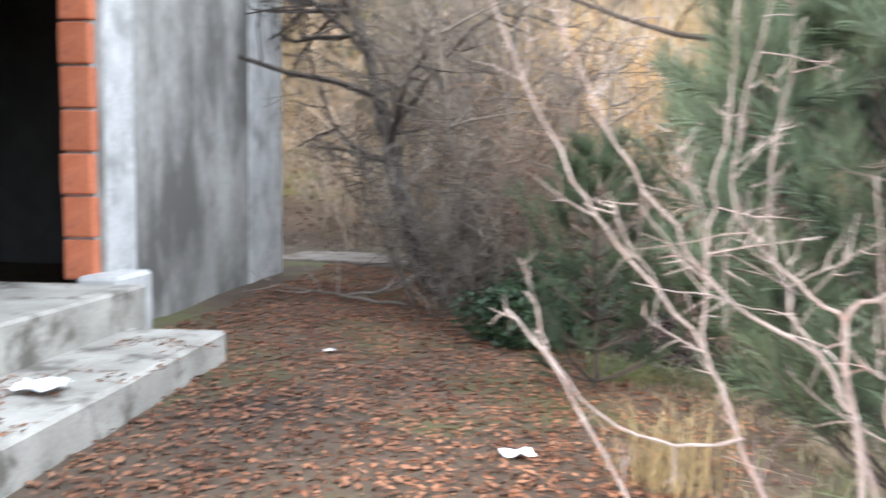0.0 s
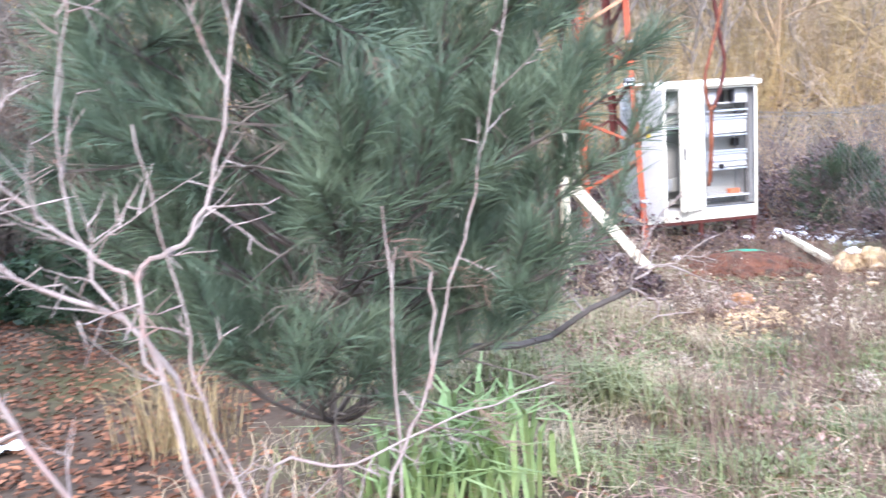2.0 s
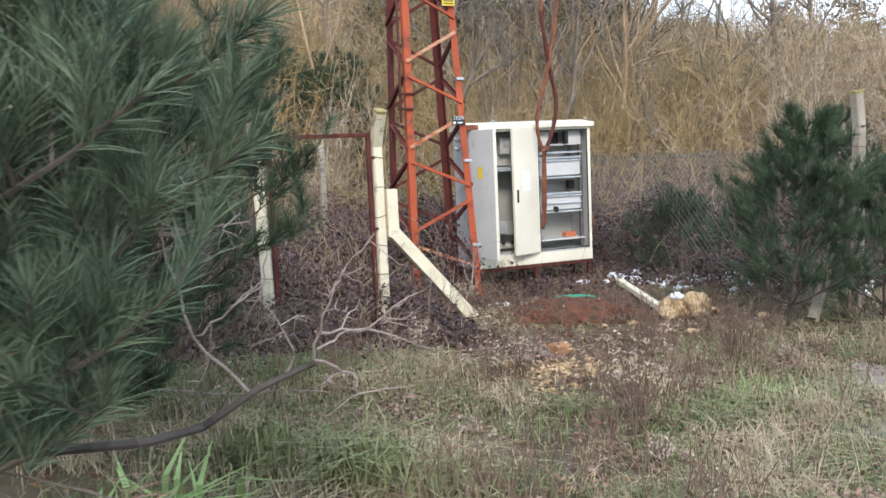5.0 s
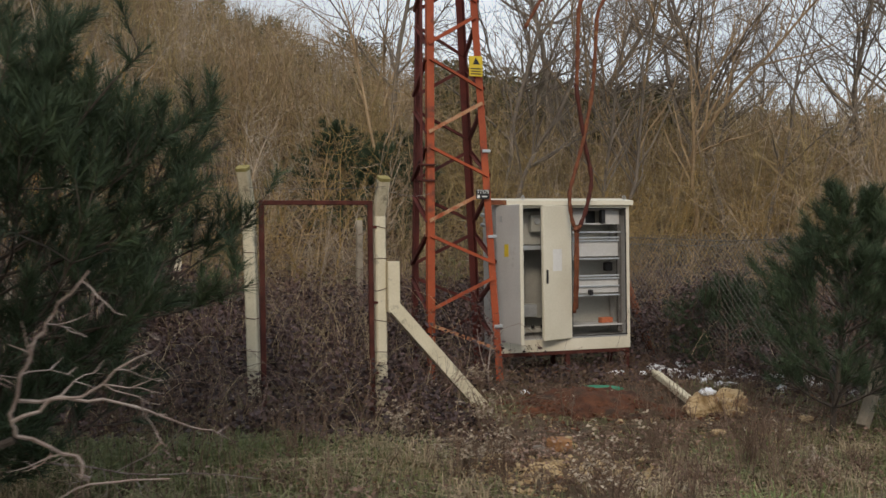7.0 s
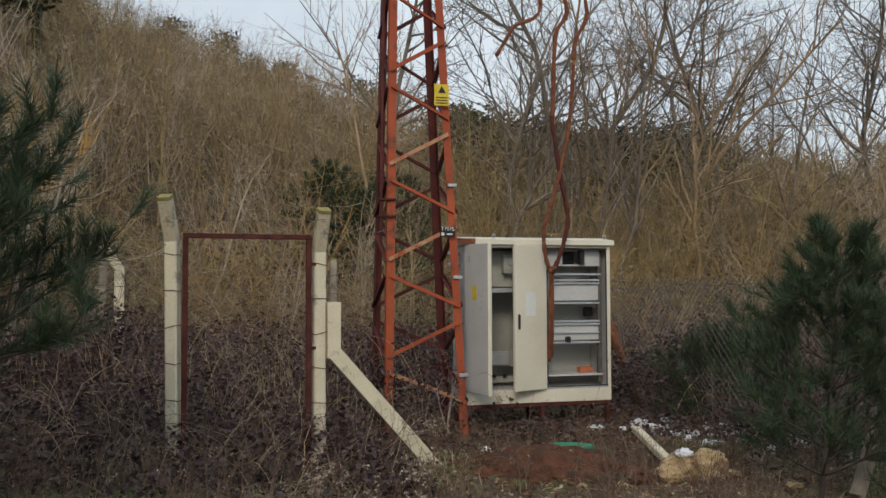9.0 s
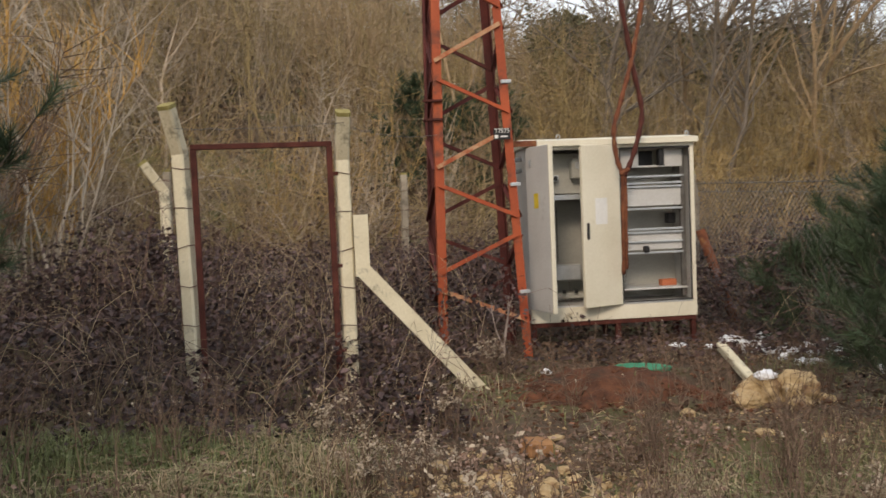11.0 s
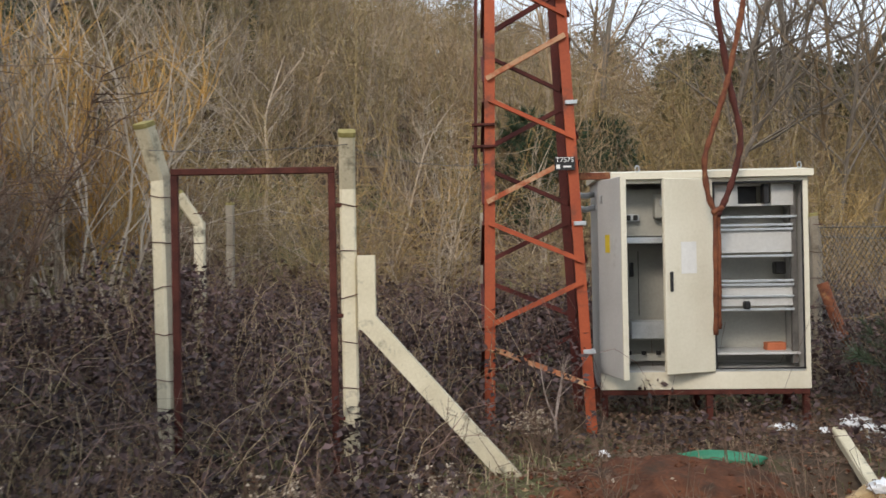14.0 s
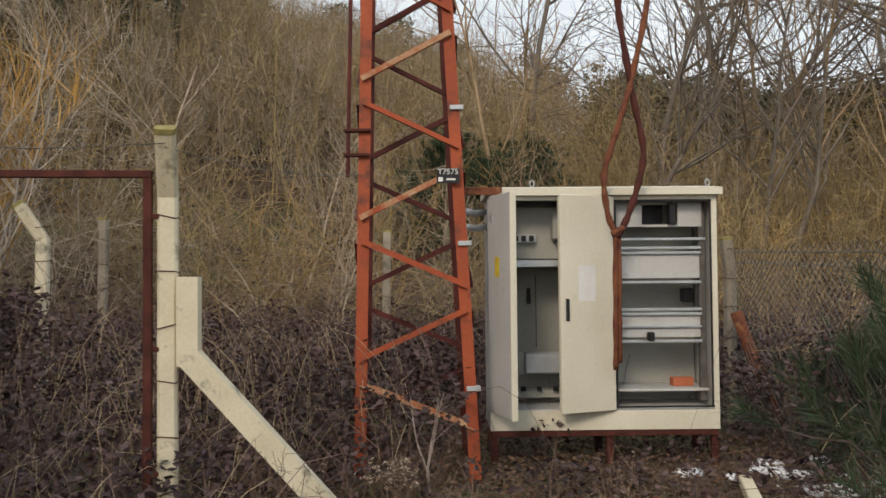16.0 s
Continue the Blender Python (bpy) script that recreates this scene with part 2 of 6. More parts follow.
# ---- mesh helpers ----
class Geo:
    """Gathers triangles for one mesh."""

    def __init__(self):
        self.v, self.f, self.n = [], [], 0

    def add(self, v, f):
        v = np.asarray(v, float).reshape(-1, 3)
        self.v.append(v)
        self.f.append(np.asarray(f, int).reshape(-1, 3) + self.n)
        self.n += len(v)
        return self

    def arrays(self):
        return np.concatenate(self.v), np.concatenate(self.f)

    def tube(self, pts, radii, n=5, cap=True):
        pts = np.asarray(pts, float)
        k = len(pts)
        radii = np.broadcast_to(np.asarray(radii, float), (k,))
        way = np.gradient(pts, axis=0)
        way /= np.linalg.norm(way, axis=1, keepdims=True) + 1e-9
        mean = way.mean(axis=0)
        side = np.array((0, 0, 1.0)) if abs(mean[2]) < 0.8 else np.array((1.0, 0, 0))
        a = np.cross(way, side)
        a /= np.linalg.norm(a, axis=1, keepdims=True) + 1e-9
        b = np.cross(way, a)
        ang = np.arange(n) * 2 * math.pi / n
        ring = pts[:, None] + radii[:, None, None] * (np.cos(ang)[None, :, None] * a[:, None] + np.sin(ang)[None, :, None] * b[:, None])
        f = []
        for i in range(k - 1):
            for j in range(n):
                p, q, r, s = i * n + j, i * n + (j + 1) % n, (i + 1) * n + (j + 1) % n, (i + 1) * n + j
                f += [(p, q, r), (p, r, s)]
        if cap:
            for j in range(1, n - 1):
                f += [(0, j + 1, j), ((k - 1) * n, (k - 1) * n + j, (k - 1) * n + j + 1)]
        return self.add(ring.reshape(-1, 3), f)

    def block(self, centre, size, bevel=0.006, m=None):
        bm = bmesh.new()
        bmesh.ops.create_cube(bm, size=1)
        bmesh.ops.scale(bm, vec=size, verts=bm.verts)
        if bevel:
            bmesh.ops.bevel(bm, geom=bm.edges[:], offset=min(bevel, min(size) * 0.3), segments=1, affect="EDGES", profile=0.5)
        bmesh.ops.triangulate(bm, faces=bm.faces)
        place = Matrix.Translation(centre)
        if m is not None:
            place = place @ m
        bm.transform(place)
        bm.verts.index_update()
        self.add([v.co[:] for v in bm.verts], [[v.index for v in f.verts] for f in bm.faces])
        bm.free()
        return self

    def prism(self, outline, m, depth):
        """An outline of (x, y), pushed out by depth along z and put in place by m."""
        k = len(outline)
        v = [m @ Vector((x, y, z)) for z in (0, depth) for x, y in outline]
        f = [(i, (i + 1) % k, k + (i + 1) % k) for i in range(k)] + [(i, k + (i + 1) % k, k + i) for i in range(k)]
        f += [(0, i + 1, i) for i in range(1, k - 1)] + [(k, k + i, k + i + 1) for i in range(1, k - 1)]
        return self.add([p[:] for p in v], f)


def mesh_of(name, geo, material, smooth=False):
    v, f = geo.arrays() if isinstance(geo, Geo) else geo
    me = bpy.data.meshes.new(name)
    me.vertices.add(len(v))
    me.vertices.foreach_set("co", np.ascontiguousarray(v, dtype=np.float32).ravel())
    me.loops.add(len(f) * 3)
    me.loops.foreach_set("vertex_index", np.ascontiguousarray(f, dtype=np.int32).ravel())
    me.polygons.add(len(f))
    me.polygons.foreach_set("loop_start", np.arange(0, len(f) * 3, 3, dtype=np.int32))
    me.polygons.foreach_set("use_smooth", np.full(len(f), bool(smooth)))
    me.update(calc_edges=True)
    me.materials.append(material)
    return me


def part(name, geo, material, parent=None, label="", smooth=False):
    ob = new(name, mesh_of(name, geo, material, smooth))
    ob.parent = parent
    return tagged(ob, label)


def thing(name, label, category, m=None, group="", kind=""):
    ob = new(name)
    ob.empty_display_size = 0.1
    if m is not None:
        ob.matrix_world = m
    return tagged(ob, label, category, group, kind)


def stuff(name, geo, material, label, category, smooth=False):
    return tagged(part(name, geo, material, None, label, smooth), label, category, "", "stuff")


def spread(variants, places, rng_):
    """Joins copies of (v, f) variants; a place is x, y, z, size, turn."""
    out = Geo()
    for x, y, z, s, turn in places:
        v, f = variants[rng_.integers(len(variants))]
        c, d = math.cos(turn), math.sin(turn)
        w = np.stack((v[:, 0] * c - v[:, 1] * d, v[:, 0] * d + v[:, 1] * c, v[:, 2]), 1) * s + (x, y, z)
        out.add(w, f)
    return out


# ---- the ground ----
def smooth01(t):
    t = np.clip(t, 0, 1)
    return t * t * (3 - 2 * t)


def waves(x, y):
    return (np.sin(x * 1.7 + 0.6 * np.sin(y * 1.1)) * np.cos(y * 1.9 + 0.5 * np.sin(x * 1.3))
            + 0.5 * np.sin(x * 4.3 + y * 2.1) * np.cos(y * 4.9 - x * 1.2) + 0.3 * np.sin(x * 9.1 - y * 3) * np.cos(y * 8.3 + x * 2))


def height(x, y):
    x, y = np.asarray(x, float), np.asarray(y, float)
    q = x + 0.1 * (y - 4)
    h = np.interp(q, (-6, -4, -1.5, 0.4, 2.5, 4.4, 5.5, 9, 13), (0.42, 0.40, 0.28, 0.18, 0.0, -0.20, -0.29, -0.37, -0.45))
    h = h + 0.018 * waves(x, y)
    # dug pit and heap of red soil
    h = h + 0.16 * np.exp(-(((x - 7.25) / 0.75) ** 2 + ((y - 8.2) / 0.45) ** 2))
    h = h - 0.34 * np.exp(-(((x - 8.25) / 0.42) ** 2 + ((y - 8.3) / 0.36) ** 2))
    # hill
    dx, dy = x - 5, y - 4
    r = np.hypot(dx, dy)
    way = np.degrees(np.arctan2(dx, dy))
    steep = np.interp(way, (-110, -70, -35, -8, 0, 5, 15, 30, 60, 110), (0.0, 0.44, 0.71, 0.590, 0.530, 0.48, 0.35, 0.255, 0.13, 0.0))
    run = 62 * (1 - np.exp(-np.maximum(r - 16, 0) / 62.0))
    return h + steep * run + 0.25 * smooth01((r - 14) / 10) * waves(x * 0.21, y * 0.21)


gu = np.linspace(-1, 1, 241)
reach = np.sinh(gu * 6.2) / np.sinh(6.2) * 900
gx, gy = np.meshgrid(reach + 4.5, reach + 6.0, indexing="ij")
gv = np.stack((gx.ravel(), gy.ravel(), height(gx, gy).ravel()), 1)
idx = np.arange(241 * 241).reshape(241, 241)
a_, b_, c_, d_ = idx[:-1, :-1].ravel(), idx[1:, :-1].ravel(), idx[1:, 1:].ravel(), idx[:-1, 1:].ravel()
gf = np.concatenate((np.stack((a_, b_, c_), 1), np.stack((a_, c_, d_), 1)))
ground = tagged(part("ground", (gv, gf), M_GROUND, None, "", True), "brown bare earth with moss and dead leaves", "ground", "", "structure")


def on(x, y):
    return float(height(x, y))


# ---- the unfinished building ----
def build_house():
    m = pose(-3.0, 6.4, 0, 0, 0, 5)
    house = thing("building", "unfinished concrete building with stained grey render and an open doorway", "building", m)
    part("wall", Geo().block((-0.135, 2.6, 2.3), (0.27, 5.2, 4.6), 0.015), M_RENDER, house, "grey render with dark water stains")
    part("wall", Geo().block((-0.135, -5.0, 2.3), (0.27, 3.0, 4.6), 0.015), M_RENDER, house)
    part("plaster_edge", Geo().block((0.008, 0.28, 2.7), (0.03, 0.50, 3.8), 0.01), M_WHITEWASH, house, "flaking whitewashed edge beside the doorway")
    part("plaster_edge", Geo().block((0.006, 4.46, 2.35), (0.026, 1.46, 4.4), 0.01), M_WHITEWASH, house, "flaking whitewashed corner of the wall")
    part("lintel", Geo().block((-0.135, -1.75, 4.1), (0.268, 3.5, 1.0), 0.01), M_RENDER, house)
    part("plinth", Geo().block((0.10, -0.02, 0.55), (0.34, 0.62, 0.62), 0.03), M_WHITEWASH, house, "worn pale concrete plinth")
    # room walls added in the dark colour so the doorway looks unlit inside
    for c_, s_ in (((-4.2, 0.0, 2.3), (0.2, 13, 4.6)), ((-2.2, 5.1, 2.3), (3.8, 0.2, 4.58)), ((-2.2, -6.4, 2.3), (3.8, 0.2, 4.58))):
        part("dark_room_wall", Geo().block(c_, s_, 0), M_DARK, house)
    # roof out of view, added to close the room and keep light out
    part("roof", Geo().block((-2.1, -0.6, 4.72), (4.9, 12.4, 0.2), 0.02), M_CONCRETE, house)
    part("floor_slab", Geo().block((-1.85, -3.2, 0.45), (4.6, 5.9, 0.7), 0.02), M_CONCRETE, house, "raised concrete floor slab with a broken edge")
    part("porch_slab", Geo().block((0.63, -3.0, 0.30), (1.06, 5.0, 0.42), 0.025), M_CONCRETE, house, "weathered concrete porch slab strewn with leaves")
    part("mortar", Geo().block((-0.15, -0.045, 2.2), (0.23, 0.07, 2.8), 0), M_MORTAR, house)
    z = 0.80
    me = mesh_of("brick", Geo().block((0, 0, 0), (0.25, 0.11, 0.315), 0.012), M_BRICK)
    for i in range(8):
        b = new("brick", me)
        b.parent = house
        b.location = (-0.15 + 0.006 * math.sin(i * 2.3), -0.07 + 0.006 * math.cos(i * 1.7), z + 0.165 + i * 0.335)
        b.rotation_euler = (0, 0.01 * math.sin(i * 3.1), 0.02 * math.cos(i * 2.1))
    return house


build_house()


# ---- fence ----
def fence_post(x, y, tall, bend, turn, lean=0.0, label="cream concrete fence post with an angled top", material=None):
    """A square post with its head bent outwards; turn: the way the head leans."""
    z = on(x, y) - 0.15
    p = thing("fence_post", label, "fence post", pose(x, y, z, 0, lean, turn), "fence posts")
    material = material or M_POST
    w, straight = 0.051, tall - 0.34
    g = Geo()
    sq = [(-w, -w), (w, -w), (w, w), (-w, w)]
    c = 0.014
    outline = []
    for i in range(4):
        (ax, ay), (bx, by) = sq[i], sq[(i + 1) % 4]
        dx, dy = np.sign(bx - ax), np.sign(by - ay)
        outline += [(ax + c * dx, ay + c * dy), (bx - c * dx, by - c * dy)]
    g.prism(outline, Matrix.Identity(4), straight + 0.15)
    part("shaft", g, material, p)
    head = Geo().prism(outline, pose(0, 0, straight + 0.13, bend, 0, 0), 0.36)
    part("head", head, M_POSTTOP if material is M_POST else material, p, "weathered darker head of the post")
    tip = pose(0, 0, straight + 0.13, bend, 0, 0) @ pose(0, 0, 0.345)
    part("lichen_cap", Geo().prism([(a * 1.05, b * 1.05) for a, b in outline], tip, 0.03), M_LICHEN, p, "yellow lichen on the post's top")
    for k in range(6):
        zz = 0.45 + k * 0.29
        ring = [(1.16 * a, 1.16 * b, zz + 0.012 * math.sin(k * 2 + a * 40)) for a, b in outline]
        part("wire_tie", Geo().tube(ring + ring[:1], 0.0034, 3), M_RUSTDARK, p, "thin dark tie wire")
    return p


fence_post(4.065, 8.60, 2.22, 22, -24, -1.0)
fence_post(5.22, 8.60, 2.22, 22, 6, 0.0)
fence_post(3.53, 11.4, 2.0, 34, -85, -2, "cream concrete post leaning in the brambles")
fence_post(3.17, 14.2, 2.0, 4, 0, 1, "grey fence post deep in the brambles", M_POSTOLD)
fence_post(6.52, 14.6, 2.0, 8, 180, -1, "grey fence post deep in the brambles", M_POSTOLD)
fence_post(9.85, 12.0, 1.85, 8, 270, 2.5, "grey fence post behind the cabinet", M_POSTOLD)
fence_post(9.80, 6.75, 2.3, 8, 270, 0, "grey concrete fence post behind a small pine", M_POSTOLD)

brace = thing("post_brace", "cream concrete brace leaning against the gate post", "fence brace", pose(5.335, 8.57, 0))
g = Geo().prism([(-0.055, -0.055), (0.055, -0.055), (0.055, 0.055), (-0.055, 0.055)], pose(0.0, 0, 0.66), 0.47)
part("upright_end", g, M_POST, brace)
away = Vector((0.86, 0.02, -0.98))
g = Geo().prism([(-0.06, -0.055), (0.06, -0.055), (0.06, 0.055), (-0.06, 0.055)], Matrix.Translation((0.01, 0, 0.70)) @ away.to_track_quat("Z", "Y").to_matrix().to_4x4() @ pose(0, 0, 0, 0, 0, 90), 1.42)
part("leg", g, M_POST, brace)

rbrace = thing("post_brace", "pale concrete brace leaning against the far post", "fence brace", pose(9.8, 6.75, 0))
pipe_ = tagged(part("rusty_pipe", Geo().tube([(9.75, 11.6, 0.75), (10.15, 11.5, -0.45)], 0.06, 8), M_RUST, None, "", True), "short rusty pipe leaning behind the cabinet", "pipe")
away = Vector((-0.8, -0.25, -1.2))
part("leg", Geo().prism([(-0.04, -0.04), (0.04, -0.04), (0.04, 0.04), (-0.04, 0.04)], Matrix.Translation((-0.07, -0.02, 1.15)) @ away.to_track_quat("Z", "Y").to_matrix().to_4x4(), 1.75), M_POSTOLD, rbrace)

gate = thing("gate_frame", "empty dark rusty steel gate frame between two posts", "gate", pose(4.05, 8.56, 0))
for nm, c_, s_ in (("left_stile", (0.085, 0, 0.68), (0.045, 0.04, 1.95)), ("right_stile", (1.075, 0, 0.68), (0.045, 0.04, 1.95)), ("top_rail", (0.58, 0, 1.675), (1.03, 0.041, 0.04))):
    part(nm, Geo().block(c_, s_, 0.004), M_RUSTDARK, gate)
for z_ in (0.1, 0.75, 1.45):
    part("hinge", Geo().block((1.12, 0.0, z_), (0.07, 0.025, 0.025), 0.003), M_RUSTDARK, gate)


def strand(name, a, b, sag, label):
    a, b = Vector(a), Vector(b)
    pts = [a.lerp(b, t / 14) + Vector((0, 0.01 * math.sin(t * 1.9), -sag * 4 * (t / 14) * (1 - t / 14) + 0.006 * math.sin(t * 2.7))) for t in range(15)]
    return tagged(part(name, Geo().tube(pts, 0.003, 3), M_WIRE, None, label), label, "wire")


strand("barbed_wire", (4.02, 8.42, 1.80), (5.24, 8.42, 1.82), 0.02, "thin rusty wire strung between the post tops")
strand("barbed_wire", (5.24, 8.44, 1.80), (6.25, 10.1, 1.86), 0.05, "thin rusty wire strung from post to tower")
strand("barbed_wire", (3.99, 8.5, 1.6), (3.37, 11.3, 1.5), 0.05, "thin rusty wire strung along the fence")


def chain_link(a, b, low, high):
    a, b = Vector(a), Vector(b)
    n_len = (b - a).length
    u = (b - a) / n_len
    g_, step, tall = Geo(), 0.085, high - low
    k = -int(tall / step)
    while k * step < n_len:
        for sign in (1, -1):
            s0, s1 = k * step, k * step + tall
            z0, z1 = (low, high) if sign > 0 else (high, low)
            t0, t1 = max(0, -s0 / tall), min(1, (n_len - s0) / tall)
            if t1 - t0 > 0.03:
                p, q = a + u * (s0 + tall * t0), a + u * (s0 + tall * t1)
                mid = (p + q) / 2 + Vector((0.05 * math.sin(k * 0.3), 0, 0))
                g_.tube([(p.x, p.y, z0 + (z1 - z0) * t0), (mid.x, mid.y, z0 + (z1 - z0) * (t0 + t1) / 2), (q.x, q.y, z0 + (z1 - z0) * t1)], 0.0026, 3, False)
        k += 1
    f_ = thing("chain_link_fence", "sagging grey chain link fence along the plot", "fence", None)
    part("mesh", g_, M_WIRE, f_)
    for zz in (low + 0.05, high - 0.02):
        part("tension_wire", Geo().tube([a + Vector((0, 0, zz)), (a + b) / 2 + Vector((0, 0, zz - 0.07)), b + Vector((0, 0, zz))], 0.005, 4), M_WIRE, f_)


chain_link((9.85, 12.0, 0), (9.83, 6.8, 0), -0.38, 1.35)
chain_link((9.85, 12.0, 0), (14.5, 13.5, 0), -0.4, 1.25)


# ---- the lattice tower ----
def build_tower():
    base = Vector((6.66, 10.42, -0.55))
    lean = pose(base.x, base.y, base.z, 0, -0.9, -3)
    tower = thing("lattice_tower", "red oxide painted steel lattice tower of angle irons", "tower", lean)
    top, w0, w1, d0, d1 = 11.0, 0.465, 0.09, 0.40, 0.09

    def corner(sx, sy, z):
        t = z / top
        return Vector((sx * (w0 + (w1 - w0) * t), sy * (d0 + (d1 - d0) * t), z))

    for sx in (-1, 1):
        for sy in (-1, 1):
            a, b = corner(sx, sy, 0), corner(sx, sy, top)
            g_ = Geo()
            L = (b - a).length
            # an angle section with its flanges along the faces
            rot = Matrix.Rotation(math.atan2(-sy, -sx) - math.pi / 4, 4, "Z")
            o = [(0, 0), (0.085, 0), (0.085, 0.009), (0.009, 0.009), (0.009, 0.085), (0, 0.085)]
            g_.prism(o, Matrix.Translation(a) @ shear(b - a) @ rot, L)
            # front legs bright red, back legs the red with shade painted in
            part("leg", g_, M_RED if sy < 0 else M_REDDARK, tower, "" if sy < 0 else "back leg coloured dark red for its shade")
    step = 0.365
    for face in ("front", "back", "west", "east"):
        z, k = 0.54, 0
        while z < top - 0.6:
            z2 = z + step
            s = -1 if (k + (face in ("back", "east"))) % 2 else 1
            if face in ("front", "back"):
                y_ = -1 if face == "front" else 1
                a, b = corner(s, y_, z), corner(-s, y_, z2)
            else:
                x_ = -1 if face == "west" else 1
                a, b = corner(x_, s, z), corner(x_, -s, z2)
            if face == "front":
                a, b = a + Vector((0, -0.012, 0)), b + Vector((0, -0.012, 0))
            a, b = a.lerp(b, 0.035), b.lerp(a, 0.035)
            g_ = Geo()
            d = b - a
            o = [(-0.022, 0), (0.022, 0), (0.022, 0.006), (-0.016, 0.006), (-0.016, 0.04), (-0.022, 0.04)]
            g_.prism(o, Matrix.Translation(a) @ d.to_track_quat("Z", "Y").to_matrix().to_4x4(), d.length)
            worn = face == "front" and k in (0, 3, 5)
            # struts off the front face take the shaded dark red
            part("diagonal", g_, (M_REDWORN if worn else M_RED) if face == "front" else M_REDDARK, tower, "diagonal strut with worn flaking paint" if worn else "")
            z, k = z2 + 0.145, k + 1
    # clamps with a cable rod on the far leg
    for z_ in (0.85, 1.9, 2.9):
        p = corner(1, -1, z_)
        part("band_clamp", Geo().block((p.x - 0.02, p.y + 0.015, p.z), (0.10, 0.08, 0.035), 0.004), M_ZINC, tower, "galvanised band clamp")
    for z_ in (2.56, 2.74):
        p = corner(-1, -1, z_)
        part("bracket", Geo().block((p.x - 0.01, p.y - 0.01, p.z), (0.19, 0.06, 0.022), 0.003), M_RUSTDARK, tower)
    p, q = corner(-1, -1, 2.4), corner(-1, -1, 10)
    part("climbing_rod", Geo().tube([p + Vector((-0.075, -0.01, 0)), q + Vector((-0.06, -0.01, 0))], 0.016, 6), M_REDDARK, tower)
    return tower, lean, corner


def shear(d):
    """Turns z along d with no twist."""
    m = Matrix.Identity(4)
    m[0][2], m[1][2], m[2][2] = d.normalized()
    return m


tower, tower_pose, tower_corner = build_tower()


def text_mesh(name, words, size, material, parent, m):
    cu = bpy.data.curves.new(name, "FONT")
    cu.body, cu.size, cu.extrude, cu.align_x, cu.align_y = words, size, 0.0012, "CENTER", "CENTER"
    tmp = bpy.data.objects.new(name, cu)
    me = bpy.data.meshes.new_from_object(tmp)
    bpy.data.objects.remove(tmp)
    bpy.data.curves.remove(cu)
    me.materials.append(material)
    ob = new(name, me)
    ob.parent, ob.matrix_local = parent, m
    return ob


spot = tower_pose @ tower_corner(1, -1, 2.42)
plate = thing("number_plate", "black number plate with white digits on the tower leg", "sign", pose(spot.x - 0.115, spot.y - 0.045, spot.z - 0.03, 0, 0, -3))
part("panel", Geo().block((0, 0, 0), (0.165, 0.008, 0.11), 0.003), M_BLACK, plate)
text_mesh("number", "T7575", 0.058, M_WHITE, plate, pose(0, -0.006, 0.028, 90))
part("mark", Geo().block((-0.055, -0.005, -0.026), (0.032, 0.004, 0.032), 0), M_WHITE, plate)
part("line", Geo().block((0.02, -0.005, -0.026), (0.065, 0.004, 0.014), 0), M_WHITE, plate)

spot = tower_pose @ tower_corner(1, -1, 3.80)
ysign = thing("warning_sign", "yellow warning sign fixed to the tower leg", "sign", pose(spot.x - 0.10, spot.y - 0.05, spot.z + 0.08, 0, 0, -3))
part("panel", Geo().block((0, 0, 0), (0.165, 0.006, 0.235), 0.003), M_YELLOW, ysign)
part("symbol", Geo().prism([(-0.04, 0.02), (0.05, 0.02), (0.0, 0.10)], pose(0, -0.004, 0, 90), 0.002), M_BLACK, ysign)
for k in range(3):
    part("line", Geo().block((0, -0.005, -0.03 - 0.03 * k), (0.13, 0.003, 0.012), 0), M_BLACK, ysign)


# ---- the switch cabinet ----
CAB = pose(7.23, 10.46, -0.085, 0, 0.0, -5.0)
CW, CD, CH = 1.78, 0.55, 1.82


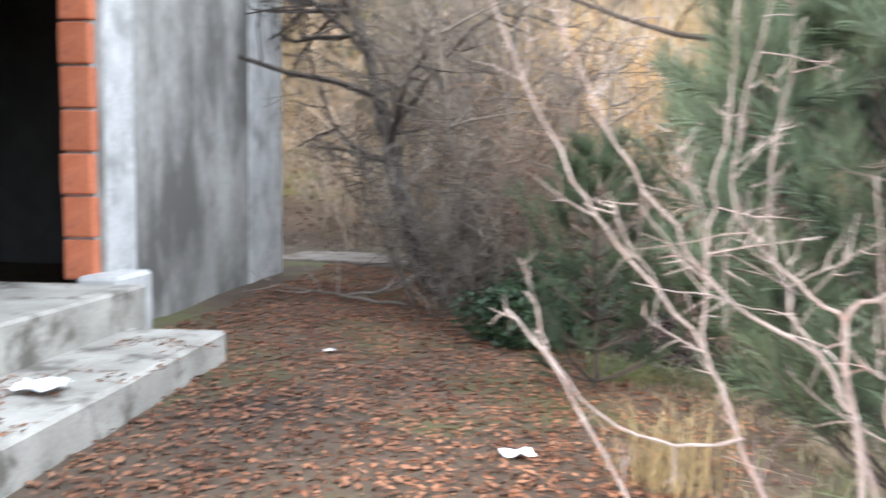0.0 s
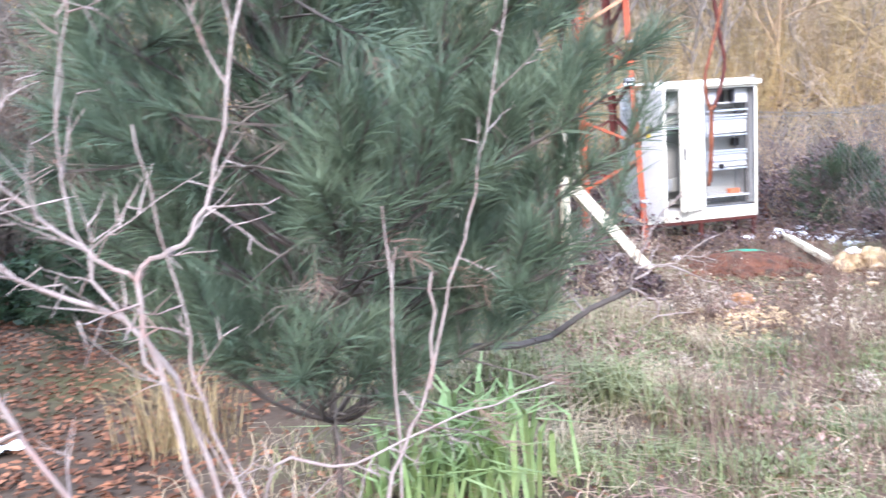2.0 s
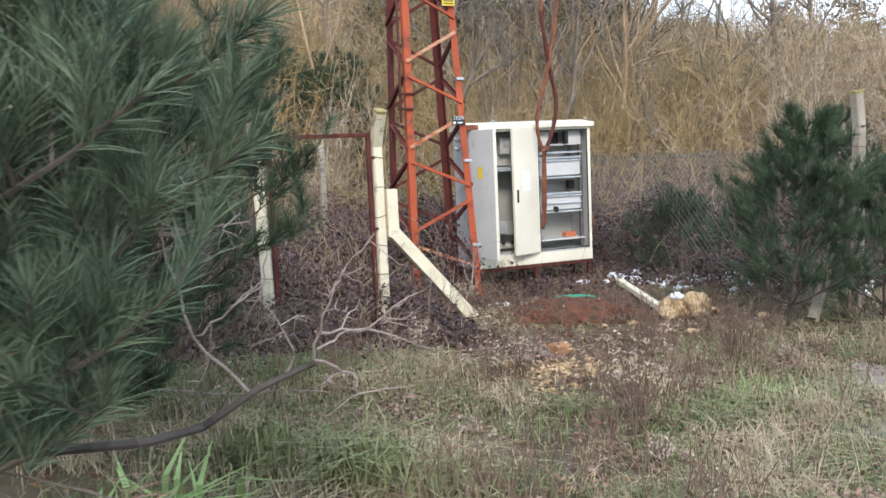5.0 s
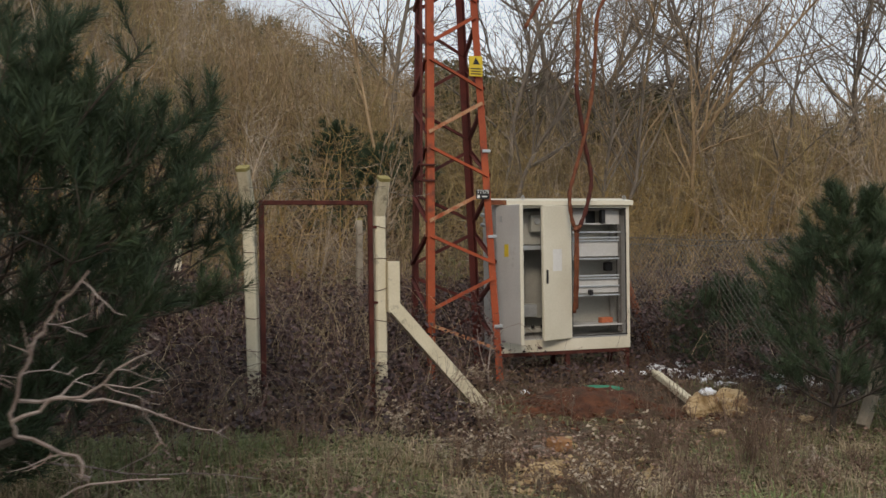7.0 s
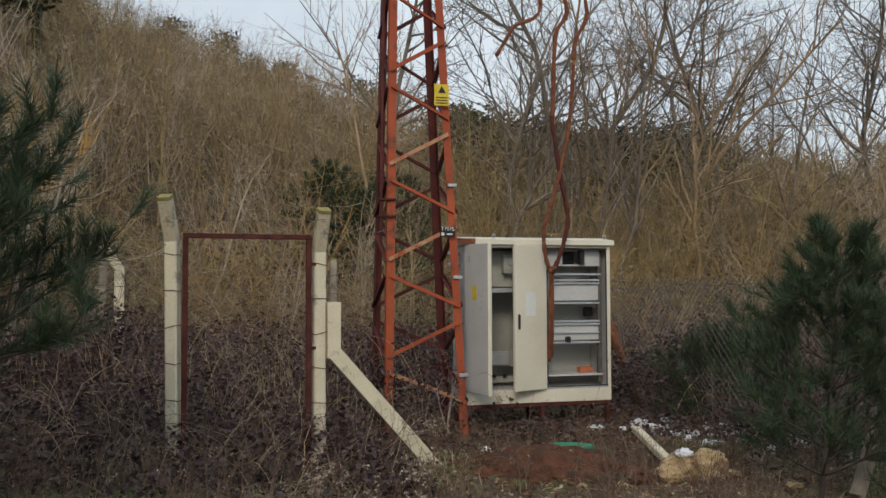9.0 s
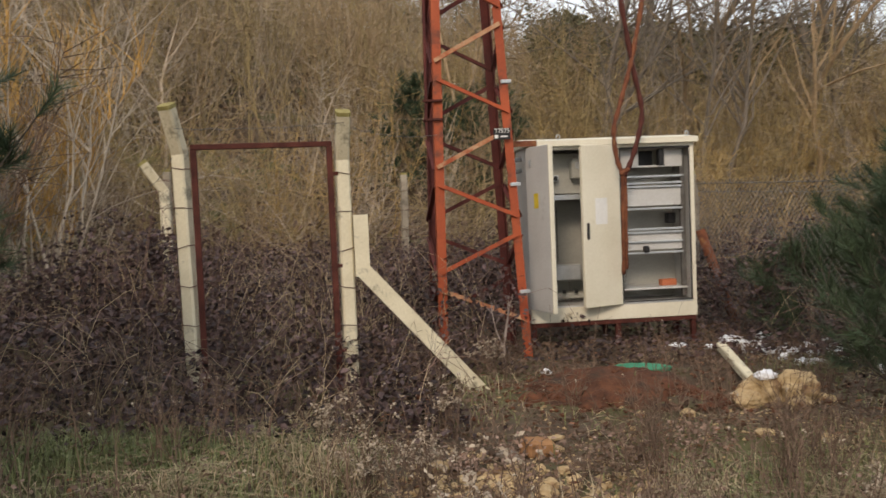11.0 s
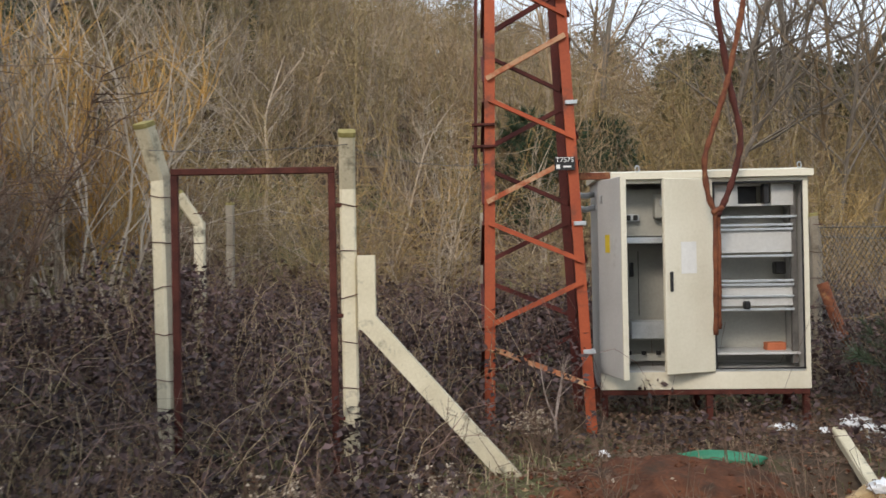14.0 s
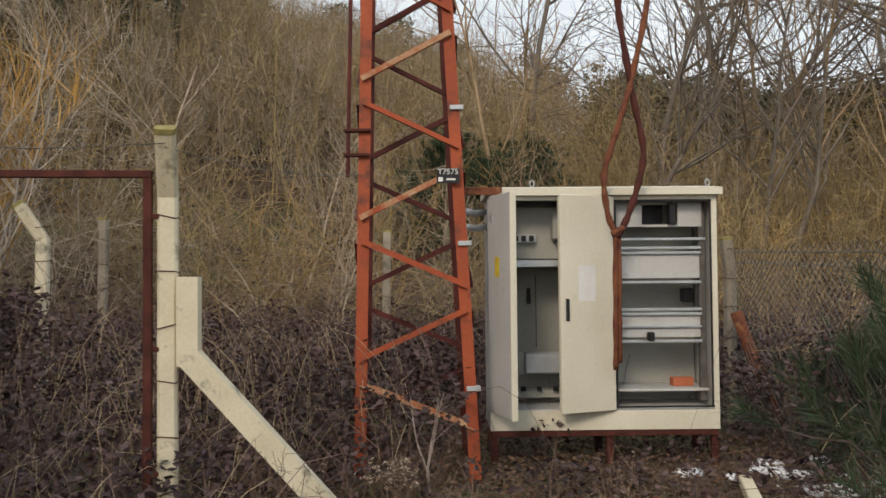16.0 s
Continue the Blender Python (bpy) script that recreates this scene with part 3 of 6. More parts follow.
def build_cabinet():
    cab = thing("switch_cabinet", "cream steel outdoor switch cabinet with doors open and equipment stripped", "electrical cabinet", CAB)
    t = 0.025
    for nm, c_, s_ in (("side_panel", (t / 2, CD / 2, CH / 2), (t, CD, CH)), ("side_panel", (CW - t / 2, CD / 2, CH / 2), (t, CD, CH)), ("back_panel", (CW / 2, CD - t / 2, CH / 2), (CW - 2 * t, t, CH)),
                       ("bottom_panel", (CW / 2, CD / 2 - 0.02, 0.15), (CW - 2 * t, CD - 0.06, 0.02)), ("divider", (0.955, CD / 2, 0.98), (0.02, CD - 0.05, 1.62))):
        part(nm, Geo().block(c_, s_, 0.004), M_GREYPAINT, cab, "grey painted sheet steel")
    part("plinth", Geo().block((CW / 2, -0.004, 0.075), (CW + 0.004, 0.02, 0.15), 0.004), M_CREAM, cab)
    # front frame, proud of the carcass
    for nm, c_, s_ in (("left_stile", (0.09, -0.004, 0.985), (0.17, 0.02, 1.67)), ("mullion", (0.955, -0.004, 0.985), (0.045, 0.022, 1.67)),
                       ("right_stile", (CW - 0.022, -0.004, 0.985), (0.045, 0.02, 1.67)), ("top_rail", (CW / 2, -0.006, 1.802), (CW, 0.022, 0.036))):
        part(nm, Geo().block(c_, s_, 0.003), M_CREAM, cab)
    # rubber seal round the bare opening
    for c_, s_ in (((1.355, -0.014, 0.178), (0.77, 0.012, 0.014)), ((0.985, -0.014, 0.985), (0.014, 0.012, 1.60)), ((1.728, -0.014, 0.985), (0.014, 0.012, 1.60)), ((1.355, -0.014, 1.778), (0.77, 0.012, 0.016))):
        part("seal", Geo().block(c_, s_, 0.002), M_BLACK, cab, "black rubber seal")
    roof = Geo()
    prof = [(-0.075, 0.0), (-0.075, 0.055), (CD / 2, 0.10), (CD + 0.05, 0.055), (CD + 0.05, 0.0)]
    roof.prism(prof, Matrix.Translation((-0.03, 0, CH)) @ Matrix(((0, 0, 1, 0), (1, 0, 0, 0), (0, 1, 0, 0), (0, 0, 0, 1))), CW + 0.06)
    rf = part("roof", roof, M_CREAM, cab)
    part("rusty_end", Geo().block((-0.05, -0.086, CH + 0.034), (0.30, 0.018, 0.060), 0.003), M_RUST, rf, "rusted bare end of the roof")
    for x_ in (0.34, CW - 0.07):
        ring = [(x_ + 0.018 * math.cos(a), -0.02, CH + 0.095 + 0.026 * math.sin(a)) for a in np.linspace(0, math.pi * 1.999, 9)]
        part("lifting_eye", Geo().tube(ring, 0.006, 5), M_ZINC, rf)

    def door(hinge, width, angle, side):
        """A leaf hung at x = hinge; side 1 reaches to +x when shut."""
        d = new("door")
        d.parent, d.matrix_local = cab, pose(hinge, -0.02, 0, 0, 0, angle)
        g2 = Geo().block((side * width / 2, -0.012, 0.985), (width, 0.022, 1.66), 0.006)
        for x_ in (side * 0.015, side * (width - 0.015)):
            g2.block((x_, 0.008, 0.985), (0.02, 0.03, 1.62), 0.003)
        d2 = part("leaf", g2, M_CREAM if side < 0 else M_GREYPAINT, d)
        return d, d2

    dl, leaf = door(0.012, 0.47, -73, 1)
    part("edge_trim", Geo().block((0.474, -0.006, 0.985), (0.012, 0.05, 1.66), 0.003), M_CREAM, leaf, "cream edge of the leaf")
    part("warning_label", Geo().block((0.20, -0.025, 1.27), (0.085, 0.003, 0.15), 0), M_YELLOW, leaf, "yellow warning label")
    part("hinge_plate", Geo().block((0.09, -0.026, 1.65), (0.05, 0.006, 0.07), 0.002), M_ZINC, leaf)
    dr, leaf = door(0.965, 0.48, 21, -1)
    part("handle", Geo().block((-0.425, -0.032, 0.94), (0.028, 0.02, 0.17), 0.006), M_BLACK, leaf, "black recessed lever handle")
    part("faded_sticker", Geo().block((-0.25, -0.0245, 1.14), (0.15, 0.002, 0.27), 0), M_WHITE, leaf, "faded paper sticker")
    # left bay
    part("back_panel", Geo().block((0.50, CD - 0.05, 0.98), (0.88, 0.012, 1.6), 0.002), M_PANEL, cab)
    part("upper_panel", Geo().block((0.50, 0.30, 1.545), (0.88, 0.012, 0.42), 0.002), M_PANEL, cab)
    part("shelf", Geo().block((0.50, 0.24, 1.295), (0.88, 0.40, 0.055), 0.003), M_ZINC, cab)
    brk = part("breaker_row", Geo().block((0.30, 0.27, 1.50), (0.20, 0.05, 0.065), 0.004), M_ZINC, cab)
    for k in range(3):
        part("breaker", Geo().block((0.235 + 0.062 * k, 0.225, 1.50), (0.036, 0.04, 0.045), 0.003), M_BLACK, brk)
    box = part("meter_box", Geo().block((0.60, 0.24, 1.60), (0.15, 0.11, 0.22), 0.008), M_PANEL, cab)
    part("dial", Geo().tube([(0.60, 0.185, 1.63), (0.60, 0.17, 1.63)], 0.04, 14), M_ZINC, box)
    part("seam", Geo().block((0.42, CD - 0.06, 0.90), (0.006, 0.006, 0.60), 0), M_BLACK, cab)
    part("latch", Geo().block((0.36, CD - 0.07, 1.03), (0.03, 0.03, 0.13), 0.004), M_BLACK, cab)
    part("lower_rail", Geo().block((0.50, 0.33, 0.485), (0.88, 0.03, 0.19), 0.003), M_PANEL, cab)
    part("fuse_box", Geo().block((0.45, 0.27, 0.495), (0.30, 0.11, 0.16), 0.006), M_ZINC, cab)
    part("cable_tray", Geo().block((0.50, 0.30, 0.245), (0.88, 0.10, 0.06), 0.004), M_PANEL, cab)
    for k in range(4):
        part("gland", Geo().tube([(0.28 + 0.13 * k, 0.22, 0.275), (0.28 + 0.13 * k, 0.22, 0.31)], 0.022, 8), M_BLACK, cab)
    # right bay
    x0, w = 1.355, 0.735
    part("back_panel", Geo().block((x0, CD - 0.05, 0.98), (0.78, 0.012, 1.6), 0.002), M_PANEL, cab)
    top = part("top_panel", Geo().block((1.105, 0.10, 1.675), (0.235, 0.015, 0.195), 0.002), M_GREYPAINT, cab, "pale instrument panel with a square hole")
    part("panel_right", Geo().block((1.60, 0.10, 1.675), (0.19, 0.015, 0.195), 0.002), M_GREYPAINT, top)
    part("panel_top", Geo().block((1.36, 0.10, 1.764), (0.28, 0.014, 0.02), 0.001), M_GREYPAINT, top)
    part("panel_bottom", Geo().block((1.36, 0.10, 1.586), (0.28, 0.014, 0.02), 0.001), M_GREYPAINT, top)
    # black block added behind the square hole as its dark inside
    part("hole_shade", Geo().block((1.325, 0.28, 1.675), (0.20, 0.10, 0.16), 0.002), M_BLACK, top)
    part("switch", Geo().block((1.45, 0.08, 1.68), (0.05, 0.09, 0.17), 0.006), M_BLACK, top)
    rail = part("mounting_rail", Geo().block((x0, 0.09, 1.48), (w, 0.03, 0.022), 0.003), M_ZINC, cab)
    for z0, hh in ((1.275, 0.27), (0.80, 0.25)):
        p = part("drawer_panel", Geo().block((x0 - 0.02, 0.10, z0), (w - 0.06, 0.02, hh - 0.06), 0.003), M_GREYPAINT, cab, "grey steel cover panel between rails")
        for dz in (-0.5, 0.36, 0.5):
            part("rail", Geo().block((x0 - 0.02, 0.085, z0 + dz * hh), (w - 0.05, 0.045, 0.022), 0.003), M_ZINC, p)
    part("rail", Geo().block((x0 - 0.02, 0.085, 0.79), (w - 0.05, 0.04, 0.018), 0.003), M_ZINC, cab)
    part("knob", Geo().block((1.27, 0.06, 0.715), (0.055, 0.07, 0.07), 0.012), M_BLACK, cab, "black rotary knob")
    part("socket", Geo().block((1.63, 0.30, 1.03), (0.09, 0.10, 0.11), 0.01), M_BLACK, cab)
    part("bottom_shelf", Geo().block((x0, 0.27, 0.295), (w, 0.42, 0.02), 0.003), M_GREYPAINT, cab)
    # dark grey puts the gloom of the side gap into the rail's colour
    part("dark_gap_rail", Geo().block((1.695, 0.12, 0.98), (0.05, 0.05, 1.55), 0.004), M_WIRE, cab)
    # stand
    for x_ in (0.03, 0.93, 1.75):
        for y_ in (0.04, CD - 0.04):
            part("stand_leg", Geo().block((x_, y_, -0.22), (0.055, 0.055, 0.42), 0.004), M_RUSTDARK, cab, "rusty angle iron stand leg")
    for y_ in (0.02, CD - 0.02):
        part("stand_rail", Geo().block((CW / 2, y_, -0.025), (CW - 0.02, 0.05, 0.045), 0.003), M_RUSTDARK, cab)
    for z_ in (1.60, 1.72):
        part("conduit", Geo().tube([(0.0, 0.25, z_), (-0.09, 0.18, z_ - 0.02), (-0.17, 0.05, z_ - 0.01)], 0.026, 8), M_ZINC, cab, "grey conduit stub", True)
    return cab


build_cabinet()
spot = CAB @ Vector((1.56, 0.24, 0.338))
brick_in = tagged(part("loose_brick", Geo().block(spot, (0.17, 0.09, 0.07), 0.006), M_BRICK), "orange brick lying on the cabinet shelf", "brick")

# rusted cable strips hanging from the tower's arm
hang = thing("hanging_cable", "rusted cable strips hanging from the tower past the cabinet", "cable", None)
low = Vector((8.17, 10.20, 0.40))
knot = Vector((8.15, 10.115, 1.45))


def strip(pts, r, nm, material=None):
    g_ = Geo()
    P = [Vector(p) for p in pts]
    fine_pts = []
    for i in range(len(P) - 1):
        p0, p1, p2, p3 = P[max(i - 1, 0)], P[i], P[i + 1], P[min(i + 2, len(P) - 1)]
        for k in range(6):
            t = k / 6
            fine_pts.append(0.5 * ((2 * p1) + (p2 - p0) * t + (2 * p0 - 5 * p1 + 4 * p2 - p3) * t * t + (3 * p1 - p0 - 3 * p2 + p3) * t ** 3))
    fine_pts.append(P[-1])
    g_.tube(fine_pts, [r * (1 + 0.18 * math.sin(i * 1.7)) for i in range(len(fine_pts))], 7)
    part(nm, g_, material or M_RUST, hang, "", True)


def from_knot(*steps):
    return [knot + Vector(q) for q in steps]


strip([low + Vector((-0.02, 0, 0)), knot + Vector((-0.012, 0.03, -0.6)), knot + Vector((-0.014, 0, 0.0))], 0.020, "lower_strip")
strip([low + Vector((0.018, 0.01, 0.05)), knot + Vector((0.022, 0.035, -0.6)), knot + Vector((0.018, 0.01, 0.02))], 0.017, "lower_strip")
strip([knot + Vector((-0.045, -0.015, -0.03)), knot + Vector((0.05, -0.015, 0.02))], 0.022, "binding")
strip(from_knot((0, 0, -0.05), (-0.07, 0, 0.12), (-0.095, 0, 0.41), (-0.02, 0.01, 0.66), (0.085, 0.02, 0.97), (0.15, 0.03, 1.2), (0.28, 0.05, 1.78), (0.36, 0.08, 2.6), (0.42, 0.1, 3.4)) + [tower_pose @ tower_corner(1, -1, 7.6)], 0.024, "strand")
strip(from_knot((0, 0, -0.05), (0.085, 0, 0.11), (0.17, 0, 0.36), (0.215, 0.01, 0.62), (0.15, 0.03, 1.0), (0.06, 0.05, 1.60), (0.05, 0.06, 1.78)), 0.026, "strand", M_RUSTDARK)
strip(from_knot((0.05, 0.06, 1.72), (0.06, 0.06, 1.85), (0.12, 0.1, 2.7), (0.18, 0.1, 3.3)) + [tower_pose @ tower_corner(1, -1, 7.2)], 0.026, "strand")
strip(from_knot((-0.62, 0.1, 2.42), (-0.42, 0.1, 2.75), (-0.10, 0.1, 3.25)) + [tower_pose @ tower_corner(1, -1, 7.4)], 0.022, "strand")


# ---- stones, soil, rubbish ----
def rock(x, y, size, seed, sink=0.25, name="rock", label="rough yellow limestone rock on the soil", material=None, squash=0.7):
    r_ = random.Random(seed)
    bm = bmesh.new()
    bmesh.ops.create_icosphere(bm, subdivisions=4 if size > 0.15 else 3, radius=0.5)
    off = Vector((r_.random() * 50, r_.random() * 50, r_.random() * 50))
    for v in bm.verts:
        n_ = noise.noise(v.co * 2.4 + off) * 0.42 + noise.noise(v.co * 6 + off) * 0.16 + noise.noise(v.co * 15 + off) * 0.06
        v.co *= 1 + n_
        v.co.x, v.co.z = v.co.x * 1.15, v.co.z * squash
    bm.verts.index_update()
    bmesh.ops.triangulate(bm, faces=bm.faces)
    g_ = Geo().add([v.co * size for v in bm.verts], [[v.index for v in f.verts] for f in bm.faces])
    bm.free()
    ob = part(name, g_, material or M_STONE)
    ob.matrix_world = pose(x, y, on(x, y) + size * squash * (0.5 - sink), 0, 0, r_.random() * 360)
    return tagged(ob, label, "rock", "loose rocks")


rock(8.08, 7.62, 0.30, 3, 0.10, label="large yellow boulder with snow on top beside the pit", squash=0.85)
rock(8.30, 7.52, 0.27, 5, 0.05, squash=0.95)
rock(7.90, 7.52, 0.20, 8, 0.12)
rock(8.22, 7.36, 0.15, 9, 0.1)
rock(8.42, 7.70, 0.20, 10, 0.1)
for i_, (x_, y_, s_) in enumerate(((5.53, 6.66, 0.12), (5.9, 6.4, 0.1), (6.05, 6.3, 0.09), (5.75, 6.35, 0.07), (6.2, 6.5, 0.08), (6.35, 6.35, 0.06), (5.6, 6.2, 0.07), (5.85, 6.15, 0.05),
                                   (6.0, 6.2, 0.11), (6.3, 6.9, 0.07), (4.4, 4.15, 0.07), (4.1, 3.95, 0.09), (7.6, 6.8, 0.1), (7.9, 6.6, 0.08), (7.4, 7.4, 0.09), (8.5, 7.5, 0.14), (6.9, 7.2, 0.06), (7.1, 7.5, 0.08), (5.2, 6.5, 0.06), (8.7, 7.0, 0.12))):
    rock(x_, y_, s_, 20 + i_)

slab = thing("broken_slab", "long pale broken concrete post lying by the pit", "concrete slab", pose(8.62, 8.85, on(8.62, 8.85) + 0.07, 5, 0, -17))
part("body", Geo().block((0, 0, 0), (0.085, 1.35, 0.075), 0.01), M_POST, slab)
pad = thing("concrete_pad", "low worn concrete pad set in the grass", "concrete pad", pose(7.15, 4.5, on(7.15, 4.5) - 0.025, 0, 0, 20))
part("body", Geo().block((0, 0, 0), (1.7, 0.9, 0.10), 0.02), M_PATH, pad)
far_slab = thing("concrete_path", "pale concrete strip behind the building", "concrete slab", pose(-2.9, 13.8, on(-2.9, 13.8), 0, 0, -5))
part("body", Geo().block((0, 0, 0.02), (2.6, 1.6, 0.12), 0.02), M_PATH, far_slab)


def bag(x, y, l_, w_, h_, turn, material, name, label, category, rough_=0.25):
    bm = bmesh.new()
    bmesh.ops.create_icosphere(bm, subdivisions=3, radius=0.5)
    for v in bm.verts:
        v.co *= 1 + rough_ * noise.noise(v.co * (3 + 4 * rough_) + Vector((x * 7, y * 7, 0)))
        v.co = Vector((v.co.x * l_, v.co.y * w_, max(v.co.z, -0.25) * h_))
    bm.verts.index_update()
    g_ = Geo().add([v.co for v in bm.verts], [[v.index for v in f.verts] for f in bm.faces])
    bm.free()
    ob = part(name, g_, material, None, label, True)
    ob.matrix_world = pose(x, y, on(x, y) + 0.2 * h_, 0, 0, turn)
    return tagged(ob, label, category)


bag(7.72, 8.98, 0.62, 0.16, 0.13, -12, M_GREENPLASTIC, "plastic_sheet", "crumpled green plastic sheet lying on the soil", "plastic sheet")
rs = random.Random(4)
cap_ = bag(8.08, 7.55, 0.17, 0.13, 0.07, 20, M_SNOW, "snow_patch", "melting cap of old snow on the boulder", "snow", 0.7)
cap_.location.z += 0.21
for _ in range(64):
    x_, y_ = rs.gauss(9.75, 0.55), rs.gauss(9.45, 0.45)
    if _ > 44:
        x_, y_ = rs.uniform(10.0, 12.0), rs.uniform(7.4, 9.2)
    l_ = rs.uniform(0.06, 0.34)
    tagged(bag(x_, y_, l_, l_ * rs.uniform(0.35, 0.9), rs.uniform(0.04, 0.09), rs.uniform(0, 180), M_SNOW, "snow_patch", "melting patch of old white snow", "snow", 0.75), group="snow patches")
bag(6.95, 9.15, 0.12, 0.07, 0.07, 130, M_SNOW, "plastic_scrap", "small white scrap of plastic on the soil", "litter")


def paper(x, y, s, turn, up=0.0):
    g_ = Geo()
    n_ = 6
    gridv = [(s * (i / n_ - 0.5), 0.7 * s * (j / n_ - 0.5), 0.012 + 0.16 * s * (noise.noise(Vector((i * 0.5, j * 0.5, x * 9))) + 0.5)) for i in range(n_ + 1) for j in range(n_ + 1)]
    k = n_ + 1
    f_ = [t for i in range(n_) for j in range(n_) for t in ((i * k + j, (i + 1) * k + j, (i + 1) * k + j + 1), (i * k + j, (i + 1) * k + j + 1, i * k + j + 1))]
    ob = part("paper_litter", g_.add(gridv, f_), M_PAPER)
    ob.matrix_world = pose(x, y, up if up else on(x, y), 0, 0, turn)
    return tagged(ob, "crumpled white scrap of paper on dead leaves", "litter")


paper(0.43, 4.55, 0.17, 20)
paper(-1.24, 6.71, 0.10, 70)
paper(-1.95, 4.1, 0.26, 10, 0.515)

# broken orange block with a grey stone
blk = thing("broken_block", "broken orange clay block lying in the weeds", "brick", pose(6.17, 6.88, on(6.17, 6.88) + 0.04, 0, 8, 12))
part("body", Geo().block((0, 0, 0), (0.18, 0.14, 0.11), 0.02), mat("dusty_clay", (0.24, 0.115, 0.055), (0.40, 0.215, 0.105), 9, 0.95, 0.6, 60), blk)
rock(5.97, 6.82, 0.15, 77, 0.35, label="grey stone half sunk beside the broken block", material=M_PATH, squash=0.5)
plank = thing("broken_plank", "split yellow board lying in the weeds", "plank", pose(6.28, 7.05, on(6.28, 7.05) + 0.02, 0, 4, 35))
part("body", Geo().block((0, 0, 0), (0.30, 0.07, 0.02), 0.004), M_STONE, plank)


# ---- plants ----
R = np.random.default_rng(7)


def curve_pts(start, way, length, segs, wob, rise, r_):
    pts, p, d = [np.array(start, float)], np.array(start, float), np.array(way, float)
    for _ in range(segs):
        d = d + r_.normal(0, wob, 3) + np.array((0, 0, rise))
        d /= np.linalg.norm(d)
        p = p + d * length / segs
        pts.append(p)
    return np.array(pts)


def grow(g, start, way, length, radius, level, r_, wob=0.14, rise=0.05, kids=(7, 6, 4), sides=(6, 4, 3), split=0.62, spread_=0.8, limbs=None):
    """A limb with its side limbs; limbs, if given, takes each main side limb as a mesh of its own."""
    segs = (8, 5, 3, 2)[min(level, 3)]
    pts = curve_pts(start, way, length, segs, wob, rise, r_)
    g.tube(pts, np.linspace(radius, radius * 0.28, segs + 1), sides[min(level, len(sides) - 1)], False)
    if level >= len(kids):
        return
    for _ in range(kids[level]):
        t = r_.uniform(0.22 if level else 0.3, 0.98)
        i = min(int(t * segs), segs - 1)
        p = pts[i] + (pts[i + 1] - pts[i]) * (t * segs - i)
        main = pts[i + 1] - pts[i]
        main /= np.linalg.norm(main)
        off = r_.normal(0, 1, 3)
        off -= main * off.dot(main)
        off /= np.linalg.norm(off) + 1e-9
        d = main * (1 - spread_ * 0.5) + off * spread_
        g2 = g
        if limbs is not None:
            g2 = Geo()
            limbs.append(g2)
        grow(g2, p, d / np.linalg.norm(d), length * split * (1.15 - 0.6 * t) * r_.uniform(0.7, 1.2), max(radius * 0.45 * (1.1 - 0.5 * t), 0.0022), level + 1, r_, wob, rise, kids, sides, split, spread_)


def bare_tree(x, y, tall, radius, seed, lean=(0, 0, 1), label="bare grey tree with many fine twigs", material=None, kids=(11, 8, 5), spread_=0.85):
    r_ = np.random.default_rng(seed)
    t_ = thing("bare_tree", label, "tree", pose(x, y, on(x, y) - 0.1))
    g_, limbs_ = Geo(), []
    way = np.array(lean, float)
    grow(g_, (0, 0, 0), way / np.linalg.norm(way), tall, radius, 0, r_, 0.15, 0.05, kids, (8, 4, 3, 3), 0.50, spread_, limbs_)
    part("trunk", g_, material or M_BARKGREY, t_, "", True)
    for limb_ in limbs_:
        part("limb", limb_, material or M_BARKGREY, t_)
    return t_


def needle_tuft(out, p, d, length, count, r_, span=0.16, width=0.0016):
    """Needles round a shoot that ends at p and points along d."""
    d = d / np.linalg.norm(d)
    t = r_.uniform(-span, 0.02, count)
    off = r_.normal(0, 1, (count, 3))
    off -= np.outer(off @ d, d)
    off /= np.linalg.norm(off, axis=1, keepdims=True) + 1e-9
    lean_ = r_.uniform(0.3, 1.35, count)[:, None]
    way = d * 1.0 + off * lean_ + np.array((0, 0, 0.12))
    way /= np.linalg.norm(way, axis=1, keepdims=True)
    base = p + t[:, None] * d
    tip = base + way * (length * r_.uniform(0.7, 1.1, count))[:, None]
    side = np.cross(way, r_.normal(0, 1, (count, 3)))
    side /= np.linalg.norm(side, axis=1, keepdims=True) + 1e-9
    mid = base + (tip - base) * 0.5 + np.array((0, 0, 0.006))
    if width > 0.0018:
        v = np.stack((base - side * width, base + side * width, tip), 1).reshape(-1, 3)
        out.add(v, np.arange(count * 3).reshape(-1, 3))
        return
    v = np.stack((base - side * width, base + side * width, mid + side * width, mid - side * width, tip), 1).reshape(-1, 3)
    k = np.arange(count)[:, None, None] * 5
    f = np.array(((0, 1, 2), (0, 2, 3), (3, 2, 4)))[None] + k
    out.add(v, f.reshape(-1, 3))


